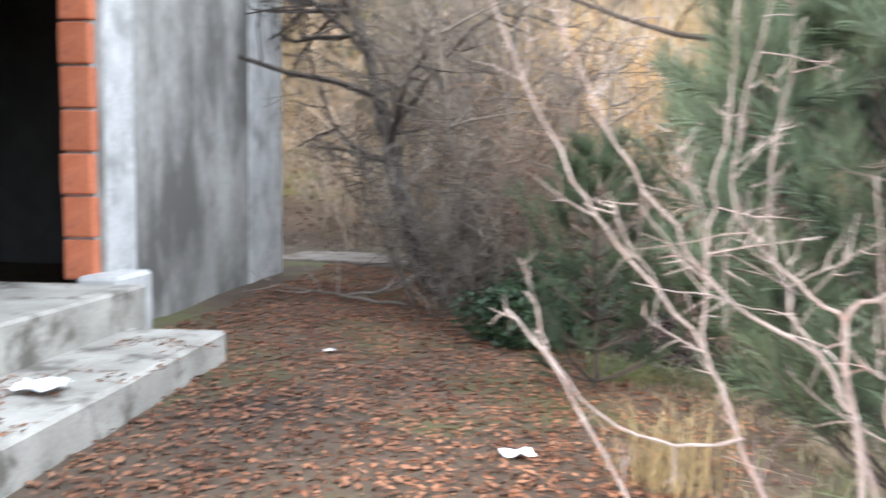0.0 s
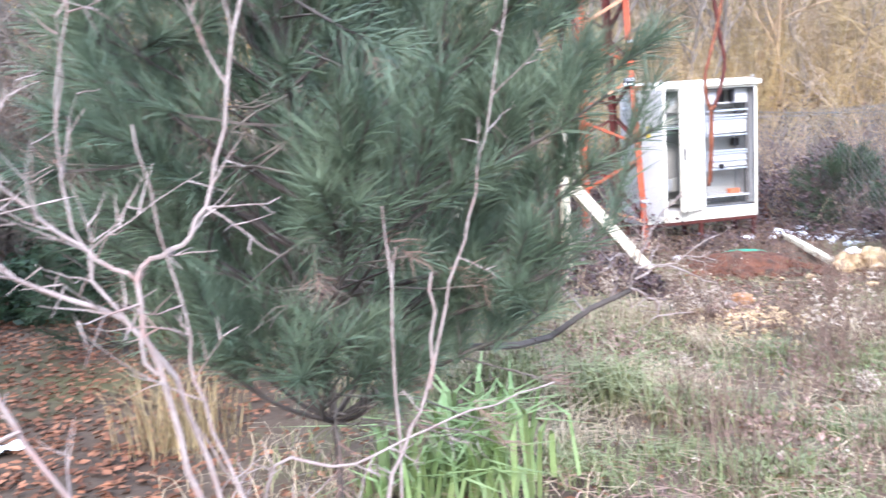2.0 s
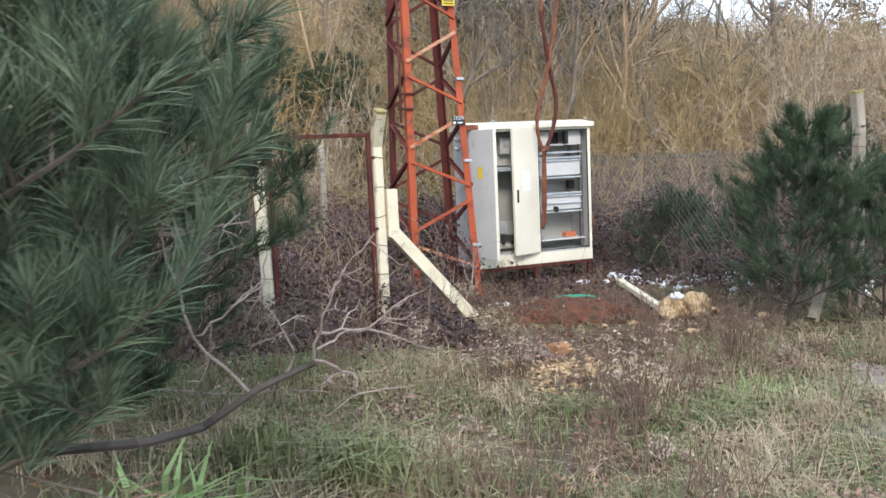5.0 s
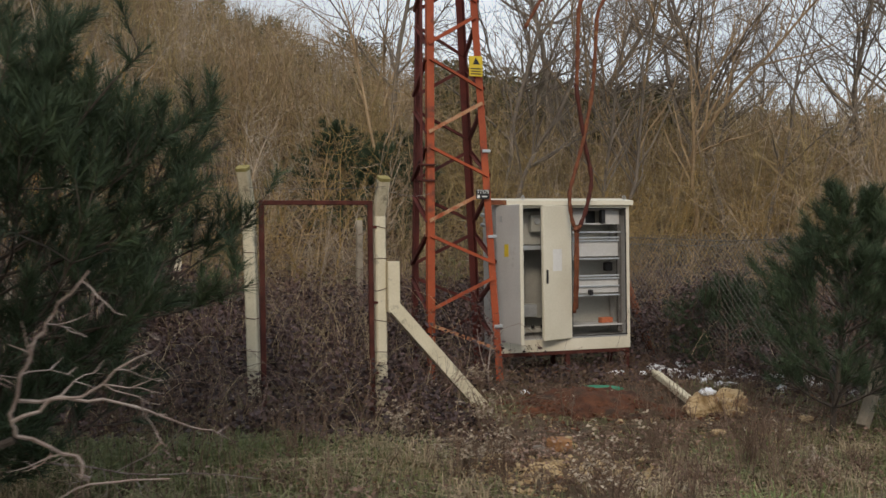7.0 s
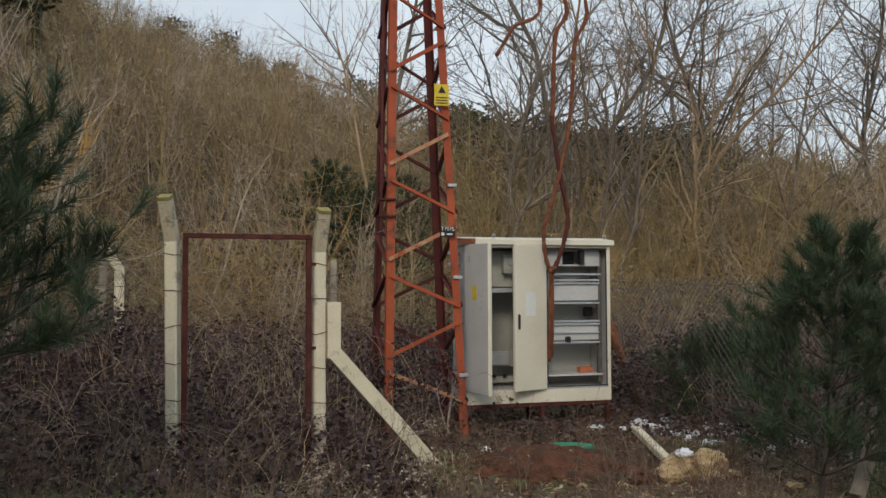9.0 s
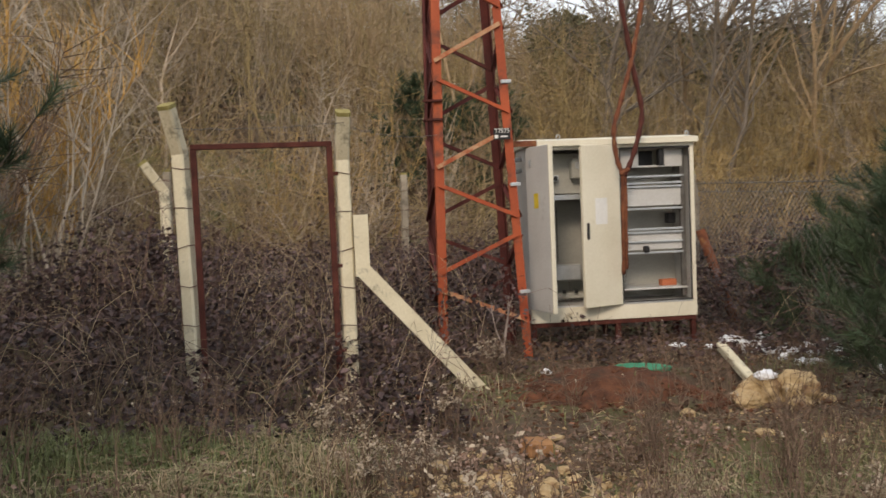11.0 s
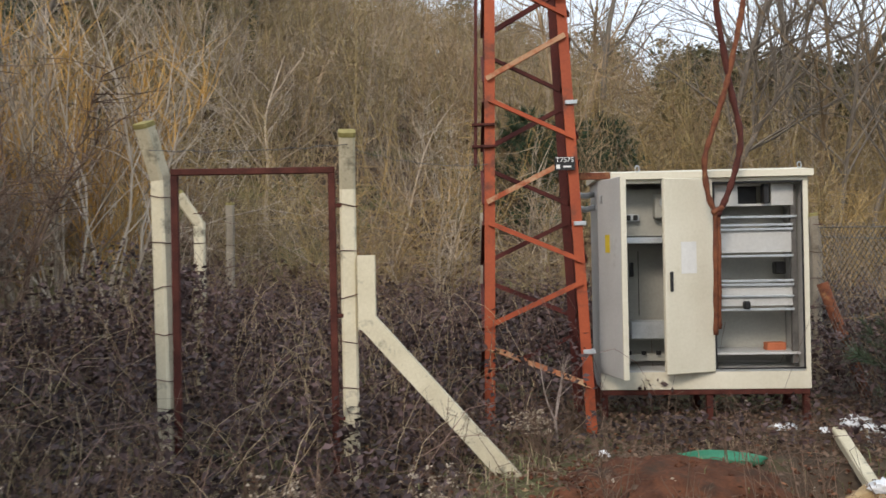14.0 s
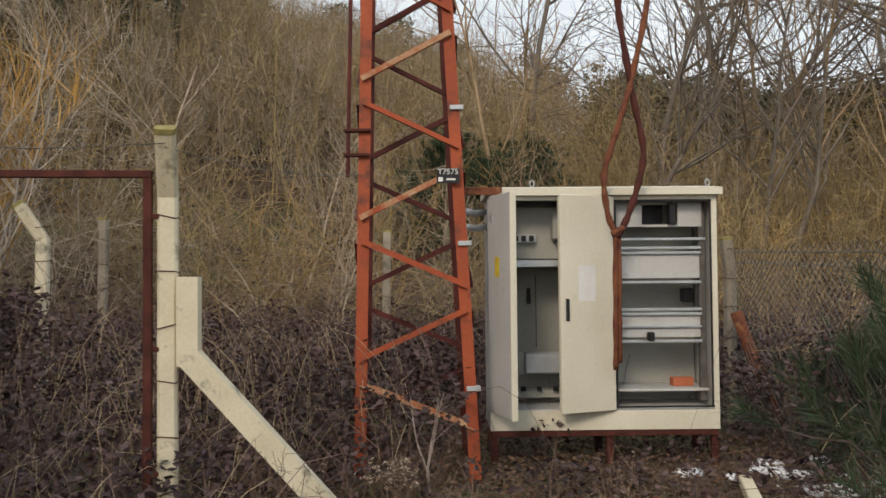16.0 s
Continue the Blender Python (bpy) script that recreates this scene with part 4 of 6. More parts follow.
def pine_tree(x, y, tall, radius, seed, needle=0.12, per=70, shoots=5, whorls=9, low=0.12, label="young green pine with long needles", width=0.0016, arms=6, material=None, dead=0, belly=False):
    r_ = np.random.default_rng(seed)
    t_ = thing("pine_tree", label, "tree", pose(x, y, on(x, y) - 0.05))
    trunk = Geo()
    stem = curve_pts((0, 0, 0), (0.02, 0.0, 1), tall, 12, 0.03, 0.05, r_)
    trunk.tube(stem, np.linspace((0.006 if belly else 0.012) * tall, 0.006, 13), 8, False)
    for k in range(whorls):
        t = low + (0.97 - low) * k / (whorls - 1)
        i = min(int(t * 12), 11)
        p = stem[i] + (stem[i + 1] - stem[i]) * (t * 12 - i)
        reach_ = radius * (1.05 - 0.85 * t ** 1.3) * (0.75 if t < 0.2 else 1.0)
        if belly:
            reach_ = radius * (0.62 + 0.42 * math.sin(math.pi * min(1, (t - low) / 0.62))) * (1 if t < 0.75 else 0.7)
        n_arm = arms if t < 0.85 else 4
        for a in range(n_arm):
            ang = a * 2 * math.pi / n_arm + r_.uniform(-0.45, 0.45) + k
            L = reach_ * r_.uniform(0.75, 1.2)
            way = np.array((math.cos(ang), math.sin(ang), 0.22 + 0.5 * t))
            pts = curve_pts(p, way / np.linalg.norm(way), L, 6, 0.07, 0.07, r_)
            limbs, crown = Geo(), Geo()
            limbs.tube(pts, np.linspace(0.004 + 0.007 * (1 - t), 0.003, 7), 4, False)
            needle_tuft(crown, pts[-1], pts[-1] - pts[-2], needle, per, r_, 0.18, width)
            for _ in range(shoots):
                q = r_.uniform(0.35, 0.98)
                i2 = min(int(q * 6), 5)
                s0 = pts[i2] + (pts[i2 + 1] - pts[i2]) * (q * 6 - i2)
                d = (pts[i2 + 1] - pts[i2])
                d = d / np.linalg.norm(d) + r_.normal(0, 0.55, 3) + np.array((0, 0, 0.3))
                sh = curve_pts(s0, d / np.linalg.norm(d), L * 0.28 * r_.uniform(0.6, 1.3) + 0.06, 3, 0.08, 0.12, r_)
                limbs.tube(sh, np.linspace(0.0045, 0.0025, 4), 3, False)
                needle_tuft(crown, sh[-1], sh[-1] - sh[-2], needle, per, r_, 0.14, width)
            bough = part("bough", limbs, M_BARKDARK, t_)
            part("foliage", crown, material or M_NEEDLE, bough, "green needles")
    for k in range(dead):
        p = stem[1] + (stem[3] - stem[1]) * r_.uniform(0, 1)
        way = np.array((r_.uniform(-0.5, 0.75), -1, r_.uniform(-0.05, 0.25)))
        g_ = Geo()
        grow(g_, p, way / np.linalg.norm(way), radius * r_.uniform(0.8, 1.25), 0.008, 0, r_, 0.16, 0.02, (7, 3), (5, 4, 3), 0.36, 0.95)
        part("dead_bough", g_, M_TWIGPALE, t_, "bare dead bough with pale twigs")
    part("trunk", trunk, M_BARKDARK, t_, "", True)
    return t_


near_pine = pine_tree(1.72, 2.95, 2.05, 0.88, 11, 0.135, 105, 8, 9, 0.30, "young pine with long blue-green needles at the path", 0.0012, 8, None, 0, True)
# withered needles and a bare bough inside the crown
r_ = np.random.default_rng(77)
base_ = np.array((1.72, 2.95, on(1.72, 2.95) - 0.05))
for k in range(26):
    a_ = r_.uniform(0, 2 * math.pi)
    w_ = np.array((math.cos(a_), math.sin(a_), r_.uniform(-0.5, 0.3)))
    tw_ = curve_pts((0, 0, r_.uniform(0.5, 1.9)), w_ / np.linalg.norm(w_), r_.uniform(0.3, 0.75), 4, 0.2, -0.04, r_)
    g_ = Geo().tube(tw_, np.linspace(0.005, 0.002, 5), 4, False)
    for _ in range(3):
        grow(g_, tw_[r_.integers(1, 5)], (r_.normal(), r_.normal(), r_.normal() * 0.6), 0.22, 0.0025, 1, r_, 0.2, -0.03, (0, 3), (4, 3, 3), 0.5, 0.9)
    twig_ = part("dead_bough", g_, M_BARKGREY, near_pine, "bare dry twig inside the crown")
    g_ = Geo()
    needle_tuft(g_, tw_[-1], tw_[-1] - tw_[-2] + np.array((0, 0, -0.08)), 0.10, 34, r_, 0.12, 0.0012)
    part("withered_needles", g_, M_PINKDRY, twig_, "brown withered needles")
g_ = Geo()
arm_ = np.array(((0.62, 3.55, 2.30), (0.85, 3.52, 2.20), (1.05, 3.50, 2.13), (1.34, 3.48, 2.08), (1.55, 3.42, 2.10), (1.79, 3.38, 2.11), (1.98, 3.32, 2.24), (2.2, 3.25, 2.42))) - base_
g_.tube(arm_, np.linspace(0.008, 0.017, 8), 6, False)
g_.tube(np.array(((1.34, 3.48, 2.08), (1.33, 3.46, 2.16), (1.41, 3.44, 2.21))) - base_, (0.008, 0.007, 0.003), 5, False)
g_.tube(np.array(((1.72, 2.95, 2.0), (1.74, 3.2, 2.08), (1.79, 3.38, 2.11))) - base_, (0.016, 0.015, 0.014), 5, False)
for k in range(9):
    grow(g_, arm_[k % 7], (r_.normal(), r_.normal() * 0.6, r_.normal() * 0.7), 0.4, 0.004, 1, r_, 0.16, 0.0, (0, 4), (4, 3, 3), 0.5, 0.9)
part("dead_bough", g_, M_BARKDARK, near_pine, "bare dark bough held out level")


def long_bough(tree, base, root, tip, needle, shoots, count, width, material):
    """A bough from the trunk at height root out to a tip, with a tuft on each shoot."""
    tip = np.array(tip) - base
    t = np.linspace(0, 1, 7)[:, None]
    pts = (1 - t) * np.array((0, 0, root)) + t * tip + np.sin(math.pi * t) * np.array((0, 0, -0.08)) + r_.normal(0, 0.012, (7, 3))
    limb, crown = Geo().tube(pts, np.linspace(0.011, 0.004, 7), 5, False), Geo()
    needle_tuft(crown, pts[-1], pts[-1] - pts[-2], needle, count, r_, 0.2, width)
    for _ in range(shoots):
        q = r_.uniform(0.4, 0.98) * 6
        i = int(q)
        d = tip / np.linalg.norm(tip) + r_.normal(0, 0.5, 3) + np.array((0, 0, 0.3))
        sh = curve_pts(pts[i] + (pts[i + 1] - pts[i]) * (q - i), d / np.linalg.norm(d), r_.uniform(0.10, 0.26), 3, 0.08, 0.12, r_)
        limb.tube(sh, np.linspace(0.0045, 0.0025, 4), 3, False)
        needle_tuft(crown, sh[-1], sh[-1] - sh[-2], needle, count, r_, 0.14, width)
    part("foliage", crown, material, part("bough", limb, M_BARKDARK, tree), "green needles")


# long boughs reaching over the path
for root_, tip_ in ((1.15, (2.62, 2.50, 1.74)), (1.3, (2.50, 2.62, 1.92)), (1.0, (2.55, 2.45, 1.50)), (0.9, (2.42, 2.40, 1.24)), (1.45, (2.34, 2.60, 2.08)), (0.8, (2.30, 2.55, 1.02)), (1.25, (2.40, 2.35, 1.62))):
    long_bough(near_pine, base_, root_, tip_, 0.135, 10, 115, 0.0012, M_NEEDLE)
# a low dead bough with pale forked twigs
g_ = Geo()
limb_ = np.array(((1.72, 2.95, 0.92), (2.05, 3.04, 0.83), (2.39, 3.08, 0.775), (2.56, 3.12, 0.77), (2.72, 3.13, 0.86), (2.87, 3.12, 0.91))) - base_
g_.tube(limb_ + r_.normal(0, 0.008, limb_.shape), (0.015, 0.014, 0.013, 0.012, 0.011, 0.009), 6, False)
low_bough = part("dead_bough", g_, M_BARKDARK, near_pine, "low dead bough with peeling bark")
for pts_ in (((2.87, 3.12, 0.91), (2.87, 3.08, 0.98), (2.92, 3.05, 1.11), (2.95, 3.04, 1.18), (3.03, 3.0, 1.27)), ((2.87, 3.12, 0.91), (2.99, 3.14, 0.85), (3.03, 3.17, 0.78), (3.19, 3.2, 0.76)),
             ((2.87, 3.08, 0.95), (2.96, 3.06, 0.99), (3.12, 3.0, 1.08)), ((2.88, 3.1, 0.99), (3.05, 3.15, 0.97), (3.24, 3.2, 0.88)), ((2.79, 3.12, 0.89), (2.81, 3.1, 0.94), (2.77, 3.08, 1.03)),
             ((2.68, 3.12, 0.85), (2.55, 3.15, 1.01), (2.66, 3.17, 1.08), (2.75, 3.2, 1.12), (2.78, 3.22, 1.24)), ((2.55, 3.15, 1.01), (2.48, 3.13, 1.30), (2.55, 3.1, 1.43)), ((2.48, 3.13, 1.30), (2.71, 3.1, 1.32))):
    P_ = np.array(pts_) - base_
    fine_ = np.concatenate([np.linspace(P_[i], P_[i + 1], 4, endpoint=False) for i in range(len(P_) - 1)] + [P_[-1:]])
    fine_[1:-1] += r_.normal(0, 0.006, (len(fine_) - 2, 3))
    g_ = Geo().tube(fine_, np.linspace(0.0048, 0.0022, len(fine_)), 5, False)
    for _ in range(4):
        grow(g_, fine_[r_.integers(2, len(fine_))], (r_.normal() + 0.4, r_.normal(), r_.normal() * 0.7), 0.13, 0.0026, 1, r_, 0.22, 0.0, (0, 2), (4, 3, 3), 0.5, 0.9)
    part("twig", g_, M_TWIGPALE, low_bough, "pale bare twig")
edge_pine = pine_tree(2.35, 6.0, 2.3, 1.22, 12, 0.14, 90, 11, 12, 0.07, "bushy young pine at the edge of the brambles", 0.0022, 8, M_NEEDLEDARK, 4, True)
base_ = np.array((2.35, 6.0, on(2.35, 6.0) - 0.05))
for root_, tip_ in ((1.5, (3.50, 5.55, 2.02)), (1.4, (3.55, 5.80, 1.86)), (1.1, (3.72, 5.85, 1.42)), (0.9, (3.70, 5.70, 1.10)), (1.6, (3.15, 5.50, 2.30)), (1.2, (3.45, 5.40, 1.60))):
    long_bough(edge_pine, base_, root_, tip_, 0.14, 14, 90, 0.0022, M_NEEDLEDARK)
pine_tree(8.38, 6.38, 1.95, 0.92, 13, 0.12, 90, 8, 9, 0.16, "small bushy pine among weeds by the path", 0.0020, 7, M_NEEDLEDARK)
pine_tree(10.1, 9.8, 1.05, 0.9, 19, 0.12, 70, 7, 6, 0.06, "low bushy evergreen among the brambles", 0.0022, 7, M_NEEDLEDARK)
pine_tree(9.35, 6.1, 1.5, 0.85, 18, 0.11, 60, 6, 8, 0.05, "low bushy pine in front of the fence post", 0.0022, 6, M_NEEDLEDARK)
for i_, (x_, y_, h_) in enumerate(((8.5, 24.3, 3.0), (10.3, 24.8, 2.8), (9.4, 23.4, 2.7))):
    pine_tree(x_, y_, h_, 1.9, 140 + i_, 0.2, 44, 6, 9, 0.05, "low spreading dark pine among bare saplings", 0.006, 7, M_NEEDLEDARK)
pine_tree(-3.5, 21.0, 6.5, 2.0, 15, 0.2, 40, 6, 12, 0.1, "dark pine standing among bare saplings", 0.006, 7, M_NEEDLEDARK)
pine_tree(12.5, 9.0, 2.2, 0.9, 16, 0.12, 50, 6, 9, 0.04, "low dark pine beyond the fence", 0.003, 6, M_NEEDLEDARK)

pine_tree(0.85, 6.3, 1.7, 0.85, 17, 0.12, 60, 5, 8, 0.06, "low dark young pine in the shade", 0.002, 6, M_NEEDLEDARK)

bare_tree(-1.05, 10.6, 6.0, 0.12, 31, (-0.28, -0.1, 1), "dark leaning old tree with tangled bare branches", M_BARKDARK, (18, 10, 6), spread_=1.0)
bare_tree(-3.2, 17.0, 6.5, 0.13, 32, (0.05, 0, 1), "bare tree with a pale trunk")
bare_tree(-0.2, 12.6, 5.2, 0.09, 33, (-0.15, -0.1, 1), "bare tangled tree behind the pine", M_BARKGREY, (18, 10, 5))
bare_tree(-1.4, 13.8, 5.5, 0.08, 34, (0.1, 0, 1), "bare tangled tree behind the pine", M_BARKGREY, (18, 10, 5))
bare_tree(-0.1, 9.2, 4.2, 0.06, 35, (-0.2, -0.2, 1), "bare tangled tree behind the pine", M_BARKGREY, (18, 10, 5), spread_=1.0)
for i_, (x_, y_, h_) in enumerate(((-0.6, 11.6, 4.6), (-2.0, 14.6, 5.0), (0.1, 10.2, 3.4), (-1.9, 16.2, 5.2), (0.45, 8.5, 2.8), (-1.6, 12.2, 4.4))):
    bare_tree(x_, y_, h_, 0.045, 40 + i_, (0.2 * math.sin(i_ * 2.2), -0.1, 1), "tangled bare tree with fine grey twigs", M_BARKGREY, (20, 10, 6), spread_=1.0)
for i_, (x_, y_, h_) in enumerate(((18.4, 20.4, 9.8), (15.5, 26.0, 12), (25.0, 21.0, 10), (11.5, 29.0, 11), (28.0, 17.0, 9), (18.0, 30.0, 12), (23.0, 28.0, 12), (13.3, 24.0, 9), (30.0, 24.0, 11))):
    bare_tree(x_, y_, h_, 0.010 * h_ + 0.01, 50 + i_, (0.08 * math.sin(i_ * 2), 0, 1), "tall bare grey tree at the wood's edge", M_BARKGREY, (15, 9, 7), 0.68)

# pale thorny shrub close to the path
shrub = thing("bare_shrub", "pale leafless thorny shrub with many thin stems", "shrub", None)
r_ = np.random.default_rng(5)


def stem_through(pts, r0, r1, twig_count, twig_len, parent):
    P = [Vector(p) for p in pts]
    path = []
    for i in range(len(P) - 1):
        p0, p1, p2, p3 = P[max(i - 1, 0)], P[i], P[i + 1], P[min(i + 2, len(P) - 1)]
        for k in range(5):
            t = k / 5
            q = 0.5 * ((2 * p1) + (p2 - p0) * t + (2 * p0 - 5 * p1 + 4 * p2 - p3) * t * t + (3 * p1 - p0 - 3 * p2 + p3) * t ** 3)
            path.append(np.array(q) + r_.normal(0, 0.004, 3))
    path.append(np.array(P[-1]))
    path = np.array(path)
    g_ = Geo().tube(path, np.linspace(r0, r1, len(path)) * 0.58, 6, False)
    for _ in range(twig_count):
        i = r_.integers(2, len(path) - 1)
        main = path[i] - path[i - 1]
        main /= np.linalg.norm(main)
        d = main * 0.7 + r_.normal(0, 0.6, 3)
        grow(g_, path[i], d / np.linalg.norm(d), twig_len * r_.uniform(0.4, 1.2), min(r1 * 0.7, 0.0026), 1, r_, 0.12, 0.03, (0, 3), (5, 4, 3), 0.45, 0.8)
    part("stem", g_, M_TWIGPALE, parent)


foot = Vector((1.40, 2.08, on(1.4, 2.08) - 0.05))
stem_through([foot + Vector((-0.12, 0, 0)), (1.18, 2.02, 0.72), (1.05, 2.0, 1.06), (0.97, 2.0, 1.26), (0.82, 2.0, 1.43), (0.71, 2.0, 1.59), (0.55, 2.02, 1.92), (0.47, 2.05, 2.15)], 0.0105, 0.004, 12, 0.26, shrub)
stem_through([(0.97, 2.0, 1.26), (0.97, 2.02, 1.50), (1.0, 2.0, 1.70), (1.01, 2.0, 2.0)], 0.0065, 0.003, 7, 0.2, shrub)
stem_through([(1.04, 1.98, 1.09), (0.91, 1.95, 1.08), (0.73, 1.95, 1.16), (0.62, 1.95, 1.37)], 0.0065, 0.004, 4, 0.14, shrub)
stem_through([foot + Vector((-0.2, -0.05, 0)), (0.95, 1.92, 0.72), (0.73, 1.9, 1.15), (0.59, 1.9, 1.34)], 0.009, 0.005, 5, 0.15, shrub)
stem_through([foot, (1.36, 2.1, 0.6), (1.29, 2.1, 1.0), (1.25, 2.1, 1.31), (1.34, 2.1, 1.37), (1.42, 2.1, 1.52), (1.51, 2.1, 1.9), (1.53, 2.1, 2.1)], 0.0135, 0.004, 12, 0.28, shrub)
stem_through([foot + Vector((0.03, 0.05, 0)), (1.38, 2.14, 0.7), (1.26, 2.15, 1.17), (1.04, 2.15, 1.33), (0.89, 2.15, 1.53), (0.74, 2.15, 1.76), (0.62, 2.15, 2.05)], 0.012, 0.004, 14, 0.28, shrub)
stem_through([(1.25, 2.1, 1.31), (1.14, 2.12, 1.40), (1.05, 2.1, 1.51), (1.03, 2.1, 1.66), (1.09, 2.1, 1.95)], 0.008, 0.003, 10, 0.24, shrub)
stem_through([(1.27, 2.1, 1.12), (1.16, 2.2, 1.36), (1.13, 2.25, 1.6), (1.2, 2.3, 1.95)], 0.007, 0.003, 9, 0.26, shrub)
stem_through([foot + Vector((0.06, -0.03, 0)), (1.47, 2.05, 0.6), (1.36, 2.08, 1.0), (1.33, 2.08, 1.25), (1.28, 2.05, 1.6)], 0.010, 0.003, 9, 0.22, shrub)
stem_through([foot + Vector((0.05, 0.02, 0)), (1.45, 2.2, 0.8), (1.65, 2.2, 0.83), (1.87, 2.2, 0.89), (2.14, 2.2, 0.94)], 0.008, 0.003, 6, 0.2, shrub)
shrub2 = thing("bare_shrub", "pale leafless thin shrub under the pine", "shrub", None)
foot2 = Vector((1.75, 2.35, on(1.75, 2.35) - 0.05))
stem_through([foot2, (1.75, 2.35, 0.64), (1.87, 2.35, 0.92), (1.90, 2.35, 1.21)], 0.010, 0.006, 3, 0.14, shrub2)
stem_through([(1.87, 2.35, 0.92), (1.95, 2.35, 1.18), (2.04, 2.35, 1.45), (2.13, 2.35, 1.85)], 0.007, 0.003, 5, 0.16, shrub2)
stem_through([foot2 + Vector((0.04, 0, 0)), (1.79, 2.36, 0.8), (1.79, 2.35, 1.38)], 0.008, 0.005, 3, 0.12, shrub2)


def dead_branch(x, y, z, way, length, seed, label, name="dead_branch", radius=0.028):
    r2 = np.random.default_rng(seed)
    t_ = thing(name, label, "branch", pose(x, y, z))
    g_, tw = Geo(), []
    way = np.array(way, float)
    grow(g_, (0, 0, 0), way / np.linalg.norm(way), length, radius, 0, r2, 0.12, 0.02, (9, 3), (6, 4, 3), 0.42, 0.9, tw)
    part("limb", g_, M_BARKGREY, t_, "", True)
    for k_ in tw:
        part("twig", k_, M_TWIGPALE, t_, "pale bare twig")


for i_ in range(7):
    dead_branch(-1.9 + 0.25 * i_, 9.3 + 0.3 * math.sin(i_ * 2), on(-1.9 + 0.25 * i_, 9.4) + 0.05, (math.cos(i_ * 1.3), 0.4 * math.sin(i_), 0.10), 1.6, 70 + i_, "dead grey branch in a heap of cuttings", radius=0.02)

# sapling by the tower foot
sap = thing("bare_shrub", "small pale leafless sapling by the tower", "shrub", pose(6.66, 9.45, on(6.66, 9.45) - 0.03))
for ang_, tilt_ in ((160, 0.35), (60, 0.3), (20, 0.15)):
    g_ = Geo()
    a_ = radians(ang_)
    way_ = np.array((math.cos(a_) * tilt_, 0.2 * math.sin(a_), 1))
    grow(g_, (0, 0, 0.25), way_ / np.linalg.norm(way_), 0.5, 0.008, 0, r_, 0.06, 0.02, (3,), (5, 4), 0.4, 0.6)
    part("stem", g_, M_TWIGPALE, sap)
part("stem", Geo().tube([(0.02, 0, 0), (0, 0, 0.27)], 0.012, 6), M_TWIGPALE, sap)


# broadleaf evergreen shrub
def leaf_cloud(count, centre, size, leaf, r_, flat=0.2):
    p = r_.normal(0, 1, (count, 3))
    p /= np.linalg.norm(p, axis=1, keepdims=True)
    p *= (r_.uniform(0.35, 1, (count, 1)) ** 0.5) * (1 + 0.25 * np.sin(p[:, :1] * 5 + centre[0]) * np.cos(p[:, 1:2] * 6))
    p = p * np.array(size) + np.array(centre)
    return leaves_at(p, leaf, r_)


def leaves_at(p, leaf, r_, droop=0.3):
    n_ = len(p)
    d = r_.normal(0, 1, (n_, 3))
    d[:, 2] = d[:, 2] * 0.5 - droop * 0.2
    d /= np.linalg.norm(d, axis=1, keepdims=True)
    s = np.cross(d, r_.normal(0, 1, (n_, 3)))
    s /= np.linalg.norm(s, axis=1, keepdims=True) + 1e-9
    L = (leaf * r_.uniform(0.6, 1.25, n_))[:, None]
    up = np.cross(s, d)
    v = np.stack((p, p + d * L * 0.45 + s * L * 0.3 + up * L * 0.06, p + d * L, p + d * L * 0.45 - s * L * 0.3 + up * L * 0.06), 1).reshape(-1, 3)
    k = np.arange(n_)[:, None, None] * 4
    f = np.array(((0, 1, 2), (0, 2, 3)))[None] + k
    return v, f.reshape(-1, 3)


for x_, y_, sx_, sz_, sd_ in ((0.25, 7.7, 0.55, 0.30, 1), (0.7, 8.4, 0.8, 0.45, 3)):
    r2 = np.random.default_rng(sd_)
    b_ = thing("evergreen_bush", "low dark evergreen bush under the pines", "shrub", pose(x_, y_, on(x_, y_)))
    for k in range(7):
        part("stem", Geo().tube(curve_pts((0, 0, -0.03), (r2.uniform(-1, 1), r2.uniform(-1, 1), 1), sz_ * 1.6, 4, 0.1, 0.05, r2), np.linspace(0.012, 0.004, 5), 4, False), M_BARKDARK, b_)
    part("foliage", leaf_cloud(2300, (0, 0, sz_ * 0.95), (sx_, sx_ * 0.8, sz_), 0.075, r2), M_BAY, b_)


# bright strap-leaved clump, dry tuft
def blades(points, length, width, r_, lean=0.6, bend=0.5):
    n_ = len(points)
    a = r_.uniform(0, 2 * math.pi, n_)
    out = np.stack((np.cos(a), np.sin(a), np.zeros(n_)), 1) * (r_.uniform(0.1, 1, n_) * lean)[:, None]
    L = (np.asarray(length) * r_.uniform(0.55, 1.2, n_))[:, None]
    up = np.array((0, 0, 1.0))
    mid = points + (out * 0.4 + up * 0.62) * L
    tip = points + (out * (1 + bend) + up * (0.95 - 0.35 * bend)) * L
    s = np.stack((-np.sin(a), np.cos(a), np.zeros(n_)), 1) * width
    v = np.stack((points - s, points + s, mid + s * 0.8, mid - s * 0.8, tip), 1).reshape(-1, 3)
    k = np.arange(n_)[:, None, None] * 5
    f = np.array(((0, 1, 2), (0, 2, 3), (3, 2, 4)))[None] + k
    return v, f.reshape(-1, 3)


def clump(name, x, y, count, radius, length, width, material, label, seed, lean=0.7, bend=0.6):
    r2 = np.random.default_rng(seed)
    p = np.stack((r2.normal(0, radius, count), r2.normal(0, radius, count), np.full(count, -0.01)), 1)
    ob = part(name, blades(p, length, width, r2, lean, bend), material)
    ob.matrix_world = pose(x, y, on(x, y))
    return tagged(ob, label, "plant", "", "stuff")


